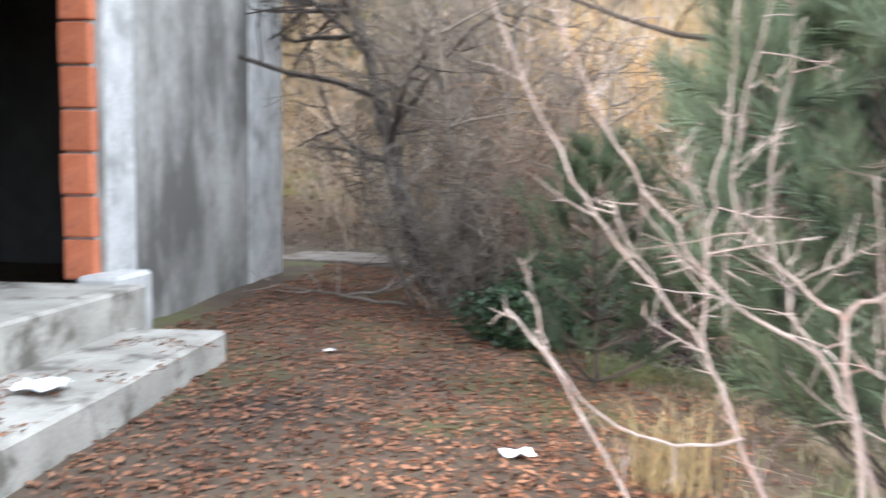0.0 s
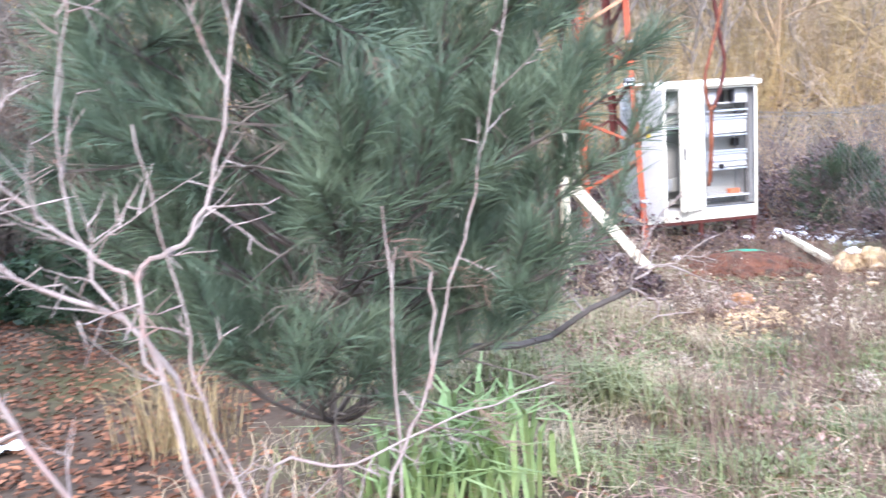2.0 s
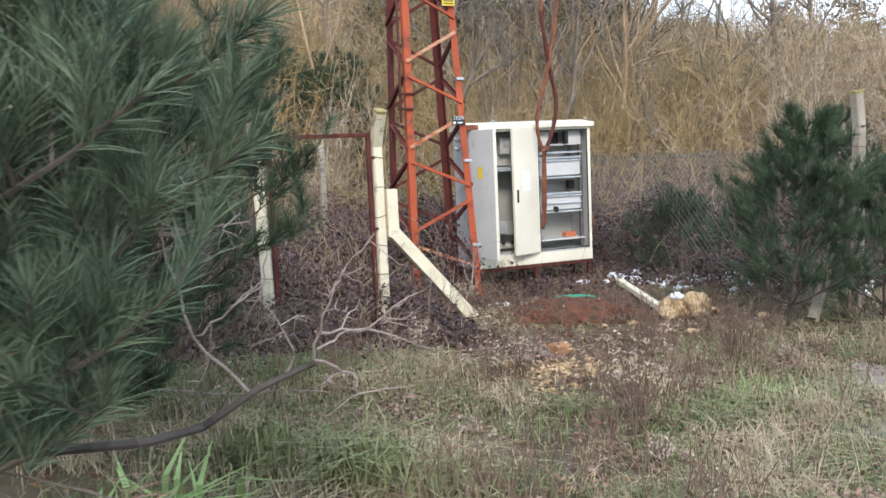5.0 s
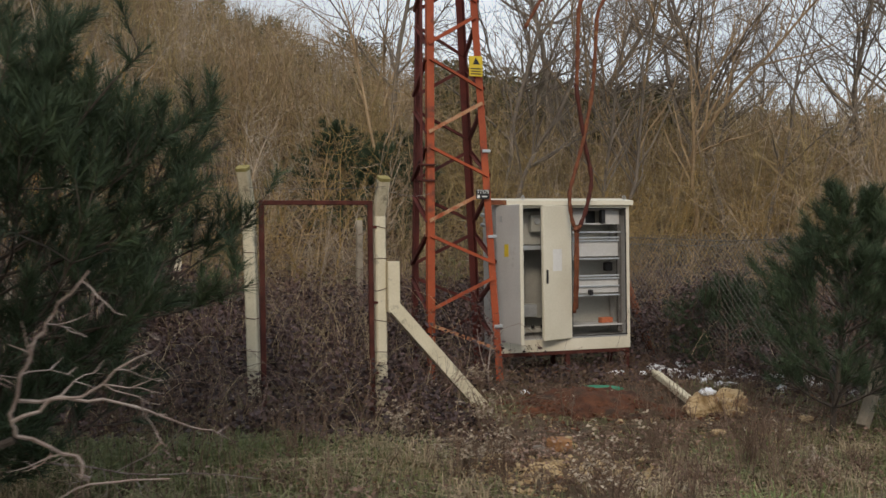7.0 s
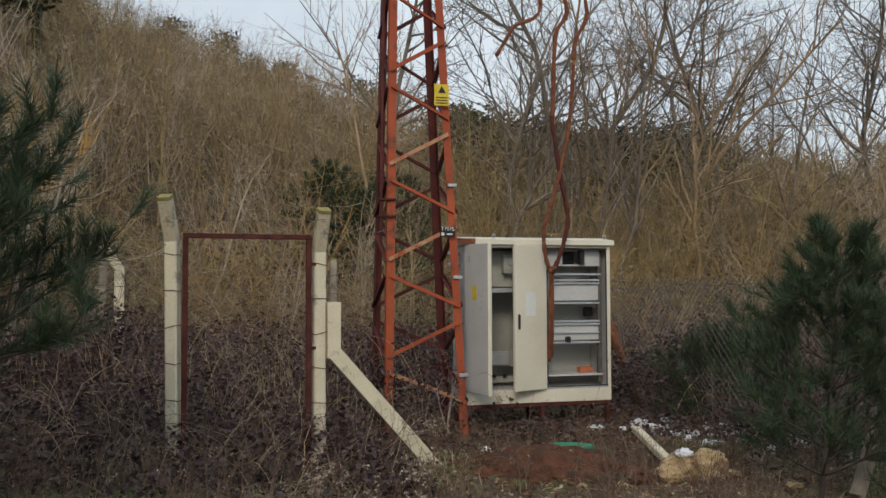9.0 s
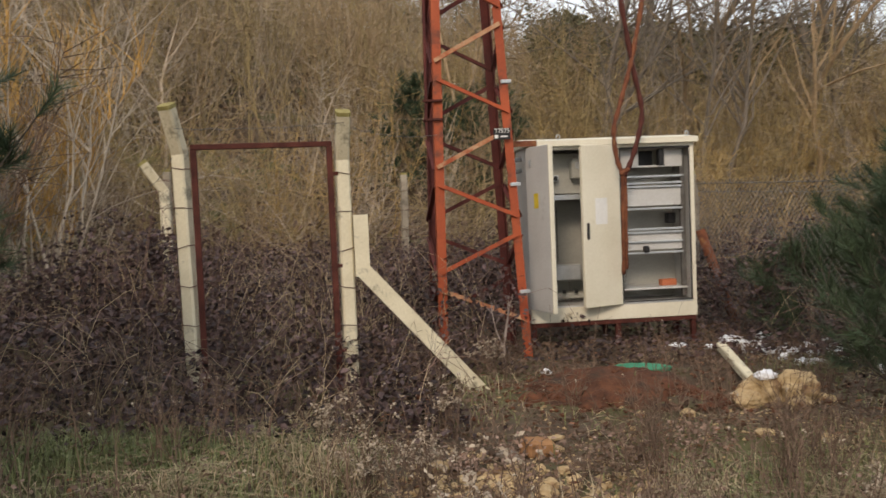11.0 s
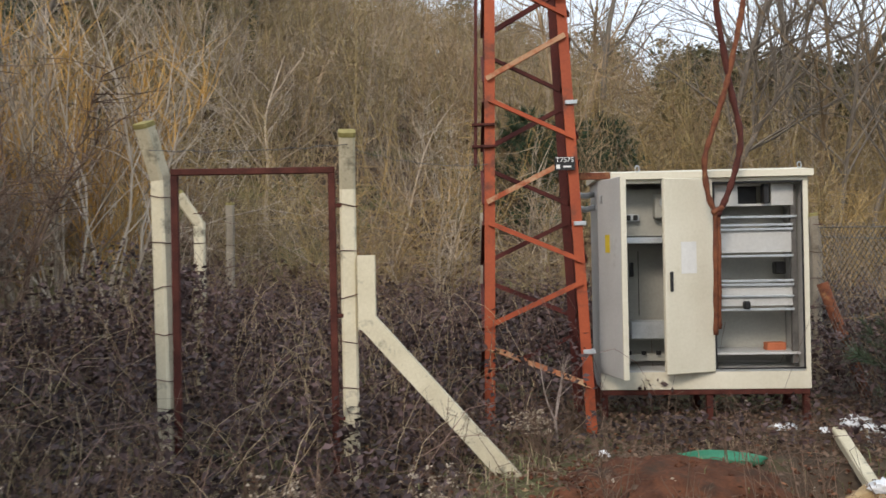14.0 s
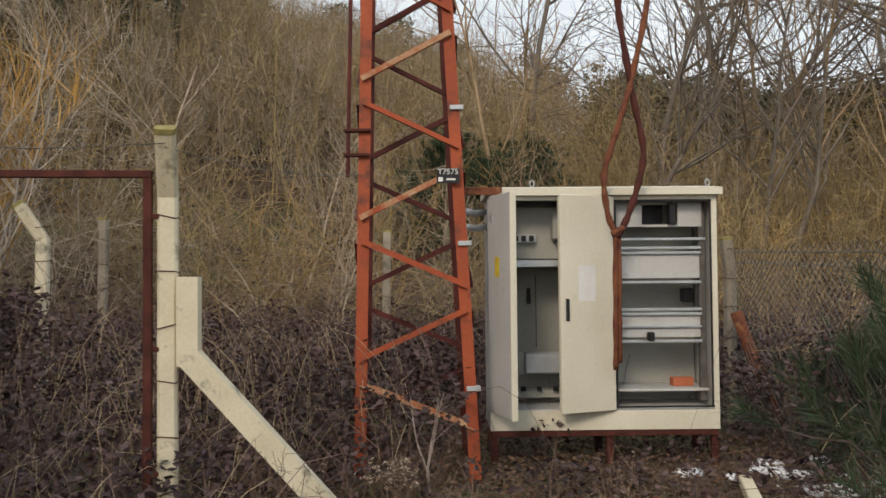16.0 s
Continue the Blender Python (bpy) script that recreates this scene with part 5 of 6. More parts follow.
clump("leafy_clump", 2.38, 3.6, 150, 0.14, 0.52, 0.014, M_STRAP, "bright yellow-green strap-leaved plant in the grass", 3)
clump("leafy_clump", 2.15, 3.5, 70, 0.12, 0.36, 0.011, M_STRAP, "bright yellow-green strap-leaved plant in the grass", 4)
clump("dry_tuft", 1.2, 4.5, 230, 0.13, 0.46, 0.0026, M_STEMOLIVE, "tall tawny tuft of dry grass", 5, 0.7, 0.5)
clump("green_tuft", 3.05, 4.9, 160, 0.12, 0.34, 0.006, M_GRASS, "dark green tuft of long grass", 6)
clump("green_tuft", 3.5, 4.55, 240, 0.13, 0.36, 0.006, M_GRASS, "dark green tuft of long drooping grass", 8, 1.0, 0.9)
clump("green_tuft", 3.8, 4.2, 140, 0.10, 0.26, 0.006, M_GRASS, "dark green tuft of long drooping grass", 9, 1.0, 0.9)
clump("green_tuft", 5.5, 4.5, 460, 0.24, 0.12, 0.006, M_STRAP, "fresh green patch of short grass", 10)
clump("green_tuft", 6.6, 4.9, 300, 0.22, 0.16, 0.006, M_STRAP, "fresh green tuft of grass", 7)

# ---- ground cover ----
def scatter(n_, x0, x1, y0, y1, keep):
    p = np.stack((R.uniform(x0, x1, n_), R.uniform(y0, y1, n_)), 1)
    p = p[keep(p[:, 0], p[:, 1]) > R.uniform(0, 1, n_)]
    return np.column_stack((p, height(p[:, 0], p[:, 1])))


def bramble_top(x, y):
    """How high the brambles stand at a place, nought where there are none."""
    h = np.interp(y, (6.6, 7.4, 8.6, 10.2, 12, 17), (0.0, 0.24, 0.52, 0.92, 1.05, 1.1))
    bare = smooth01((x - 5.5) / 0.7) * smooth01((10.0 - y) / 0.7)
    h = h * (1 - bare)
    h = h + 0.34 * smooth01((x - 5.8) / 0.5) * smooth01((y - 9.1) / 0.5) * (1 - smooth01((y - 10.2) / 0.5))
    h = h + 0.55 * np.exp(-((x - 3.3) / 0.9) ** 2 - ((y - 10.6) / 0.8) ** 2)
    right = smooth01((x - 9.2) / 0.6) * smooth01((y - 7.2) / 1.2)
    h = np.maximum(h, 0.55 * right)
    h = h * smooth01((x - 0.8 - 0.25 * (y - 8)) / 1.2 + 0.25)
    return h * (0.82 + 0.16 * waves(x * 1.6, y * 1.6) + 0.10 * waves(x * 3.7 + 2, y * 3.7))


def bramble_area(x, y):
    return smooth01(bramble_top(x, y) / 0.25)


in_house = lambda x, y: (x < -1.2 - 0.07 * (y - 6.4)) & (y < 12)
p = scatter(195000, 0.5, 15.0, 6.6, 17.5, lambda x, y: bramble_area(x, y) * (0.3 + 0.7 * smooth01(waves(x * 2.6 + 1, y * 2.6) + 0.55)))
p[:, 2] += bramble_top(p[:, 0], p[:, 1]) * R.uniform(0.0, 1.0, len(p)) ** 0.6
# a thick clump around the leaning post
c_ = np.column_stack((R.normal(3.45, 0.22, 1500), R.normal(11.15, 0.16, 1500)))
p = np.concatenate((p, np.column_stack((c_, height(c_[:, 0], c_[:, 1]) + 1.25 * R.uniform(0, 1, 1500) ** 0.7 * np.exp(-((c_[:, 0] - 3.45) / 0.5) ** 2)))))
# none inside the cabinet
local = np.array((p[:, 0] - 7.23, p[:, 1] - 10.46))
p = p[~((local[0] > -0.25) & (local[0] < 2.0) & (local[1] > -1.4) & (local[1] < 0.75) & (p[:, 2] > -0.11))]
stuff("bramble_leaves", leaves_at(p, 0.062, R), M_BRAMLEAF, "dense dark purple-brown bramble leaves around the fence", "brambles")
canes = Geo()
c0 = scatter(1700, 0.5, 14.0, 7.2, 16.0, bramble_area)
for q_ in c0:
    top_ = float(bramble_top(q_[0], q_[1]))
    a_ = R.uniform(0, 2 * math.pi)
    if 6.6 < q_[0] < 9.6 and 9.4 < q_[1] < 11.4:
        continue
    L_ = R.uniform(0.5, 1.5)
    t_ = np.linspace(0, 1, 6)
    arch = np.stack((q_[0] + math.cos(a_) * L_ * t_, q_[1] + math.sin(a_) * L_ * t_, q_[2] + (top_ + R.uniform(0.0, 0.25)) * 4 * t_ * (1 - t_) * 0.9 + 0.3 * top_ * t_), 1)
    arch[1:-1] += R.normal(0, 0.02, (4, 3))
    canes.tube(arch, np.linspace(0.0036, 0.0016, 6), 3, False)
stuff("bramble_canes", canes, M_BRAMCANE, "tangled thin reddish bramble canes", "brambles")
# pale dry stalks leaning through the brambles, thickest behind the gate
stalks = Geo()
for q_ in scatter(2600, 0.8, 9.0, 7.0, 12.5, lambda x, y: bramble_area(x, y) * (0.22 + 0.78 * np.exp(-((x - 5.0) / 0.8) ** 2 - ((y - 10.4) / 0.9) ** 2))):
    if 6.6 < q_[0] < 9.6 and 9.0 < q_[1] < 11.4:
        continue
    top_ = float(bramble_top(q_[0], q_[1]))
    a_, L_ = R.uniform(0, 2 * math.pi), R.uniform(0.2, 0.6)
    t_ = np.linspace(0, 1, 5)
    lean_ = np.stack((q_[0] + math.cos(a_) * L_ * t_ ** 1.5, q_[1] + math.sin(a_) * L_ * t_ ** 1.5, q_[2] + 0.4 * top_ + (0.6 * top_ + R.uniform(0.05, 0.3)) * (1.5 * t_ - 0.5 * t_ ** 3)), 1)
    lean_[1:] += R.normal(0, 0.014, (4, 3))
    stalks.tube(lean_, np.linspace(0.0030, 0.0012, 5), 3, False)
stuff("dry_stalks", stalks, M_DRY, "pale dry stalks leaning through the brambles", "dry stalks")


def sedge(x, y):
    return (1 - bramble_area(x, y) * 0.85) * np.where(in_house(x, y), 0, 1) * (0.10 + 0.90 * smooth01((waves(x * 0.8, y * 0.8) + 0.35) / 0.9)) * smooth01((x - 1.2 + 0.2 * (4 - y)) / 1.5)


open_soil = lambda x, y: (1 - 0.95 * np.exp(-((((x - 7.4) / 2.4) ** 2 + ((y - 8.0) / 1.75) ** 2) ** 2))) * (1 - 0.93 * np.exp(-((((x - 5.9) / 0.72) ** 2 + ((y - 6.35) / 0.6) ** 2) ** 2)))
p = scatter(112000, 1.0, 12.0, -2.5, 9.0, lambda x, y: sedge(x, y) * open_soil(x, y))
stuff("grass", blades(p, 0.11, 0.0036, R, 0.9, 0.6), M_GRASS, "short olive green winter grass", "grass")
p = scatter(56000, 0.6, 12.0, -2.5, 9.6, lambda x, y: (1 - 0.5 * bramble_area(x, y)) * np.where(in_house(x, y), 0, 1) * open_soil(x, y) * smooth01((x - 0.8) / 1.5) * (0.12 + 0.88 * smooth01((waves(x * 1.1 + 3, y) + 0.3) / 1.0)))
stuff("dry_grass", blades(p, 0.14, 0.003, R, 1.5, 0.9), M_DRY, "matted dry straw-coloured grass", "grass")
p = scatter(165000, -3.6, 12.0, -2.5, 14.0, lambda x, y: np.where((x < -1.70 - 0.1 * (y - 5)) & (y < 6), 0, 1) * np.where(x < -2.7 - 0.07 * (y - 6.4), 0, 1) * (0.10 + 0.90 * smooth01((2.2 - x - 0.1 * y + 0.6) / 1.6)))
p[:, 2] += R.uniform(0.003, 0.022, len(p))
v_, f_ = leaves_at(p, 0.062, R)
v_[:, 2] = np.repeat(p[:, 2], 4) + (v_[:, 2] - np.repeat(p[:, 2], 4)) * 0.35
stuff("fallen_leaves", (v_, f_), M_LITTER, "brown dead leaves covering the ground", "leaves")
pl = np.column_stack((R.uniform(-2.3, -1.6, 700), R.uniform(3.2, 5.6, 700), np.full(700, 0.518)))
pl = pl[(waves(pl[:, 0] * 2, pl[:, 1] * 2) > -0.1)]
v_, f_ = leaves_at(pl, 0.05, R)
v_[:, 2] = 0.515 + np.abs(v_[:, 2] - 0.515) * 0.25
stuff("porch_leaves", (v_, f_), M_LITTER, "small brown leaves on the porch slab", "leaves")

band = scatter(13000, 0.8, 5.2, 6.0, 7.8, lambda x, y: np.exp(-((y - 6.85 - 0.12 * np.sin(x * 2)) / 0.36) ** 2) * (0.35 + 0.65 * smooth01(waves(x * 1.3, y) + 0.5)))
stuff("long_grass", blades(band, 0.19, 0.0034, R, 0.8, 0.7), M_FRESH, "long fresh green grass at the foot of the brambles", "grass")
tufts = R.uniform((2.6, 2.6), (10.5, 7.6), (150, 2))
tufts = tufts[open_soil(tufts[:, 0], tufts[:, 1]) > 0.7]
tp = np.repeat(tufts, 110, 0) + R.normal(0, 0.12, (len(tufts) * 110, 2))
tp = np.column_stack((tp, height(tp[:, 0], tp[:, 1])))
stuff("grass_tufts", blades(tp, 0.13, 0.0038, R, 1.0, 0.7), M_FRESH, "scattered fresh green tufts of grass", "grass")
tufts = R.uniform((2.2, 2.4), (10.5, 7.9), (60, 2))
tufts = tufts[open_soil(tufts[:, 0], tufts[:, 1]) > 0.7]
tp = np.repeat(tufts, 120, 0) + R.normal(0, 0.11, (len(tufts) * 120, 2))
tp = np.column_stack((tp, height(tp[:, 0], tp[:, 1])))
stuff("straw_tufts", blades(tp, 0.2, 0.003, R, 1.7, 1.0), M_DRY, "matted tufts of bleached straw", "grass")
bst = scatter(420, 1.5, 12.0, 7.4, 13.0, bramble_area)
bst[:, 2] += bramble_top(bst[:, 0], bst[:, 1]) * 0.45
bst = bst[~((bst[:, 0] > 6.8) & (bst[:, 0] < 9.4) & (bst[:, 1] > 9.2) & (bst[:, 1] < 11.2))]
pst = Geo()
for q_ in bst:
    pst.tube(curve_pts(q_, (R.normal(0, 0.6), R.normal(0, 0.4), 0.8), R.uniform(0.3, 0.8), 5, 0.16, -0.05, R), np.linspace(0.0026, 0.0012, 6), 3, False)
stuff("dry_stalks", pst, M_DRY, "pale dry stalks poking from the brambles", "weeds")


def weed_bush(x, y, tall, seed, seeds=False):
    r2 = np.random.default_rng(seed)
    t_ = thing("dead_weed_bush", "dry brown twiggy weed with pale seed heads" if seeds else "dry dark brown twiggy dead weed", "weed", pose(x, y, on(x, y) - 0.03), "dead weeds")
    for _ in range(9):
        g_ = Geo()
        d = np.array((r2.normal(0, 0.28), r2.normal(0, 0.28), 1))
        grow(g_, (r2.normal(0, 0.03), r2.normal(0, 0.03), 0), d / np.linalg.norm(d), tall * r2.uniform(0.6, 1.1), 0.0045, 0, r2, 0.07, 0.03, (6, 3), (4, 3, 3), 0.38, 0.55)
        stem_ = part("stem", g_, M_WEED, t_)
        if seeds:
            v, _f = g_.arrays()
            top_v = v[v[:, 2] > tall * 0.55]
            if len(top_v):
                pick = top_v[r2.integers(len(top_v), size=16)] + r2.normal(0, 0.008, (16, 3))
                tagged(part("seed_head", leaves_at(np.repeat(pick, 3, 0), 0.022, r2), M_FLUFF, stem_, "pale fluffy seed heads"), kind="stuff")


for i_, (x_, y_, h_, f_) in enumerate(((5.35, 4.78, 0.72, True), (5.45, 4.9, 0.6, False), (6.62, 6.2, 0.55, False), (6.7, 6.35, 0.5, False), (7.42, 5.94, 0.5, False), (5.08, 6.21, 0.4, True), (5.42, 6.3, 0.36, True), (5.75, 7.3, 0.4, True), (7.2, 5.9, 0.5, False), (5.0, 4.6, 0.4, False), (6.1, 5.2, 0.5, False), (8.6, 7.6, 0.5, False), (9.2, 7.3, 0.6, False), (6.5, 9.2, 0.4, True), (8.9, 6.1, 0.5, False), (4.9, 7.2, 0.35, True), (7.6, 6.3, 0.45, False))):
    weed_bush(x_, y_, h_, 300 + i_, f_)

rw = random.Random(19)
for i_ in range(20):
    x_, y_ = rw.uniform(3.6, 9.2), rw.uniform(3.6, 6.0)
    if math.hypot(x_ - 5.9, y_ - 3.6) > 0.9 and abs(x_ - 7.15) + abs(y_ - 4.5) > 1.2:
        weed_bush(x_, y_, rw.uniform(0.16, 0.34), 340 + i_, i_ % 3 == 0)

# dead weeds with seed heads
stalks, heads = Geo(), []
SEED = R.normal(0, 1, (8, 2)) * (0.2, 0.12) + (5.1, 6.2)
w0 = scatter(1150, 2.8, 11.0, 3.0, 9.3, lambda x, y: (0.15 + 0.85 * smooth01((waves(x * 0.9 + 1, y * 0.9) - 0.1) / 0.6)) * (1 - 0.85 * np.exp(-((x - 5.9) / 0.7) ** 2 - ((y - 6.3) / 0.7) ** 2)))
w0 = np.concatenate((w0, np.column_stack((SEED, height(SEED[:, 0], SEED[:, 1])))))
for q_ in w0:
    for _ in range(3):
        L_ = R.uniform(0.2, 0.55)
        st_ = curve_pts(q_ + (R.normal(0, 0.03), R.normal(0, 0.03), -0.02), (R.normal(0, 0.25), R.normal(0, 0.25), 1), L_, 4, 0.1, 0.03, R)
        stalks.tube(st_, np.linspace(0.0035, 0.0015, 5), 3, False)
        for _ in range(4):
            i_ = R.integers(2, 5)
            e_ = st_[i_] + R.normal(0, 0.05, 3) + (0, 0, 0.05)
            stalks.tube([st_[i_], e_], 0.0013, 3, False)
            if R.uniform() < (0.5 if math.hypot(q_[0] - 5.1, q_[1] - 6.2) < 0.3 else 0.04):
                heads.append(e_)
stuff("dead_weeds", stalks, M_WEED, "thin brown dead weed stalks", "weeds")
stuff("seed_heads", leaves_at(np.repeat(np.array(heads), 4, 0) + R.normal(0, 0.006, (len(heads) * 4, 3)), 0.018, R), M_FLUFF, "small pale seed heads on dead weeds", "weeds")

pb = R.normal(0, 1, (420, 2)) * (0.55, 0.30) + (5.95, 6.42)
pb2 = R.normal(0, 1, (260, 2)) * (0.9, 0.6) + (7.6, 7.3)
ps = np.concatenate((pb, pb2))
bm = bmesh.new()
bmesh.ops.create_icosphere(bm, subdivisions=1, radius=0.5)
bm.verts.index_update()
ico = (np.array([v.co[:] for v in bm.verts]) * (1, 0.8, 0.6), np.array([[v.index for v in f.verts] for f in bm.faces]))
bm.free()
ico2 = (ico[0] * (1 + 0.25 * R.normal(0, 1, (len(ico[0]), 1))), ico[1])
stuff("gravel", spread([ico, ico2], [(x, y, on(x, y), s, a) for (x, y), s, a in zip(ps, 0.02 + 0.03 * R.random(len(ps)), R.uniform(0, 6, len(ps)))], R), M_STONE, "scattered small yellow stones on the soil", "stones")
rub = np.column_stack((R.normal(5.95, 0.40, 420), R.normal(6.25, 0.26, 420)))
stuff("rubble", spread([ico, ico2], [(x, y, on(x, y) + 0.008, s, a) for (x, y), s, a in zip(rub, 0.02 + 0.075 * R.random(420) ** 2.6, R.uniform(0, 6, 420))], R), M_STONE, "patch of broken yellow limestone rubble", "rubble")
# the dug soil
su = np.linspace(-1, 1, 60)
sx_, sy_ = np.meshgrid(7.45 + su * 1.15, 8.2 + su * 0.75, indexing="ij")
edge = np.hypot((sx_ - 7.45) / 1.15, (sy_ - 8.2) / 0.75) + 0.2 * waves(sx_ * 2.3, sy_ * 2.3)
sz_ = height(sx_, sy_) + 0.05 * (1 - smooth01((edge - 0.45) / 0.5)) + 0.022 * waves(sx_ * 4, sy_ * 4) + 0.012 * waves(sx_ * 11 + 2, sy_ * 11) - 0.06 * smooth01((edge - 0.8) / 0.2)
ix = np.arange(3600).reshape(60, 60)
a_, b_, c_, d_ = ix[:-1, :-1].ravel(), ix[1:, :-1].ravel(), ix[1:, 1:].ravel(), ix[:-1, 1:].ravel()
soil = part("soil_heap", (np.stack((sx_.ravel(), sy_.ravel(), sz_.ravel()), 1), np.concatenate((np.stack((a_, b_, c_), 1), np.stack((a_, c_, d_), 1)))), M_SOIL, None, "", True)
tagged(soil, "freshly dug heap of red-brown soil", "soil", "", "structure")


# ---- the wood ----
def thicket(seed, stems, tall, wide, twigs_, thin=1.0, simple=False, apart=False):
    """Stems with their twigs, joined, or each apart."""
    r2 = np.random.default_rng(seed)
    g_, each = Geo(), []
    for _ in range(stems):
        if apart:
            g_ = Geo()
            each.append(g_)
        a = r2.uniform(0, 2 * math.pi)
        b0 = np.array((math.cos(a), math.sin(a), 0)) * r2.uniform(0, wide * 0.3)
        L = tall * r2.uniform(0.55, 1.1)
        pts = curve_pts(b0, (math.cos(a) * r2.uniform(0.0, 0.55), math.sin(a) * r2.uniform(0.0, 0.55), 1), L, 5, 0.17, 0.03, r2)
        if simple:
            g_.tube(pts[[0, 2, 5]], np.array((0.016, 0.011, 0.004)) * thin, 3, False)
        else:
            g_.tube(pts, np.linspace(0.016, 0.004, 6) * thin, 3, False)
        for _ in range(twigs_):
            t = r2.uniform(0.2, 0.98)
            i = min(int(t * 5), 4)
            p0 = pts[i] + (pts[i + 1] - pts[i]) * (t * 5 - i)
            d = np.array((r2.normal(0, 0.75), r2.normal(0, 0.75), r2.uniform(-0.15, 1.0)))
            tw = curve_pts(p0, d / np.linalg.norm(d), L * r2.uniform(0.10, 0.30), 2, 0.28, 0.08, r2)
            if simple:
                a0 = np.cross(tw[2] - tw[0], r2.normal(0, 1, 3))
                a0 *= 0.0055 * thin / (np.linalg.norm(a0) + 1e-9)
                g_.add((tw[0] - a0, tw[0] + a0, tw[2]), ((0, 1, 2),))
            else:
                g_.tube(tw, np.array((0.006, 0.0042, 0.002)) * thin, 3, False)
    return [e.arrays() for e in each] if apart else g_.arrays()


def bushes(n_, x0, x1, y0, y1, variants, materials, label, tall_by, seed, minimum):
    r2 = np.random.default_rng(seed)
    meshes = [[mesh_of("stem", v, materials[i % len(materials)]) for v in stems_] for i, stems_ in enumerate(variants)]
    done = 0
    while done < n_:
        x, y = r2.uniform(x0, x1), r2.uniform(y0, y1)
        if not minimum(x, y):
            continue
        s = tall_by * r2.uniform(0.7, 1.25)
        bush_ = thing("bare_bush", label, "bush", pose(x, y, on(x, y) - 0.08, 0, 0, r2.uniform(0, 360)) @ Matrix.Diagonal((s, s, s * r2.uniform(0.85, 1.15), 1)), "bare bushes at the wood's edge")
        for me in meshes[r2.integers(len(meshes))]:
            new("stem", me).parent = bush_
        done += 1


near = [thicket(100 + i, 12, 3.3, 2.2, 25, 0.75, apart=True) for i in range(8)]
clear = lambda x, y: not (2.6 < x < 10.6 and y < 15.0) and not (-1.5 < x < 2.5 and 13.6 < y < 17) and (x > -2.5 or y > 15.5) and (x > 1.0 or y > 12)
bushes(135, -11, 24, 14.6, 27, near, (M_STEMBROWN, M_STEMOLIVE, M_STEMPALE, M_STEMGREY, M_STEMBROWN, M_STEMOLIVE, M_STEMTAWNY), "leafless brown sapling bush at the wood's edge", 1.0, 201, clear)
bushes(12, -2.4, 0.2, 12.3, 15.0, near, (M_STEMBROWN, M_STEMGREY), "leafless brown sapling bush at the wood's edge", 0.9, 202, clear)
bushes(16, -0.7, 1.5, 8.2, 12.6, [thicket(150 + i, 12, 2.6, 1.4, 40, 0.8, apart=True) for i in range(3)], (M_BARKDARK, M_WEED, M_BARKGREY), "dark tangled leafless shrub in the shade", 1.0, 204, lambda x, y: x > -0.9 + 0.1 * (y - 8))
bushes(26, 10.8, 18, 9.0, 15, [thicket(130 + i, 14, 1.7, 1.6, 14, apart=True) for i in range(3)], (M_STEMBROWN, M_WEED), "low leafless scrub beyond the fence", 0.9, 203, clear)
for b_i, (x_, y_, s_) in enumerate(((1.15, 14.2, 1.2), (0.3, 14.7, 1.3))):
    wb = thing("willow_bush", "leafless willow bush with orange twigs", "bush", pose(x_, y_, on(x_, y_) - 0.05) @ Matrix.Diagonal((s_, s_, s_, 1)), "willow bushes")
    for k in range(26):
        r2 = np.random.default_rng(1400 + 40 * b_i + k)
        a = r2.uniform(0, 2 * math.pi)
        pts = curve_pts((0.35 * math.cos(a), 0.35 * math.sin(a), 0), (math.cos(a) * r2.uniform(0.05, 0.4), math.sin(a) * r2.uniform(0.05, 0.4), 1), r2.uniform(2.2, 3.5), 7, 0.08, 0.02, r2)
        st_ = part("stem", Geo().tube(pts, np.linspace(0.017, 0.005, 8), 4, False), M_STEMPALE if k % 3 else M_STEMGREY, wb)
        g_ = Geo()
        for _ in range(46):
            t = r2.uniform(0.3, 1) * 6.99
            i = int(t)
            p0 = pts[i] + (pts[i + 1] - pts[i]) * (t - i)
            w_ = np.array((r2.normal(0, 0.45), r2.normal(0, 0.45), 1))
            g_.tube(curve_pts(p0, w_ / np.linalg.norm(w_), r2.uniform(0.25, 0.8), 3, 0.12, 0.06, r2), (0.0055, 0.0048, 0.0038, 0.002), 3, False)
        part("twig_spray", g_, (M_STEMORANGE, M_STEMTAWNY, M_STEMORANGE, M_STEMGREY)[k % 4], st_, ("fine orange twigs", "fine tawny twigs", "fine orange twigs", "fine grey twigs")[k % 4])

far = [thicket(160 + i, 9, 4.2, 2.8, 28, 1.3, True) for i in range(6)]
places = []
for _ in range(1800):
    way_, r0 = radians(R.uniform(-62, 62)), 21 + 68 * R.uniform(0, 1) ** 1.1
    x_, y_ = 5 + math.sin(way_) * r0, 4 + math.cos(way_) * r0
    places.append((x_, y_, on(x_, y_) - 0.1, R.uniform(0.75, 1.25), R.uniform(0, 6.3)))
stuff("far_wood", spread(far[:3], places[0::3], R), M_STEMBROWN, "brown leafless saplings covering the hillside", "trees")
stuff("far_wood", spread(far[3:], places[1::3], R), M_STEMOLIVE, "olive-brown leafless saplings covering the hillside", "trees")
stuff("far_wood", spread(far, places[2::3], R), M_STEMGREY, "greyish leafless saplings covering the hillside", "trees")


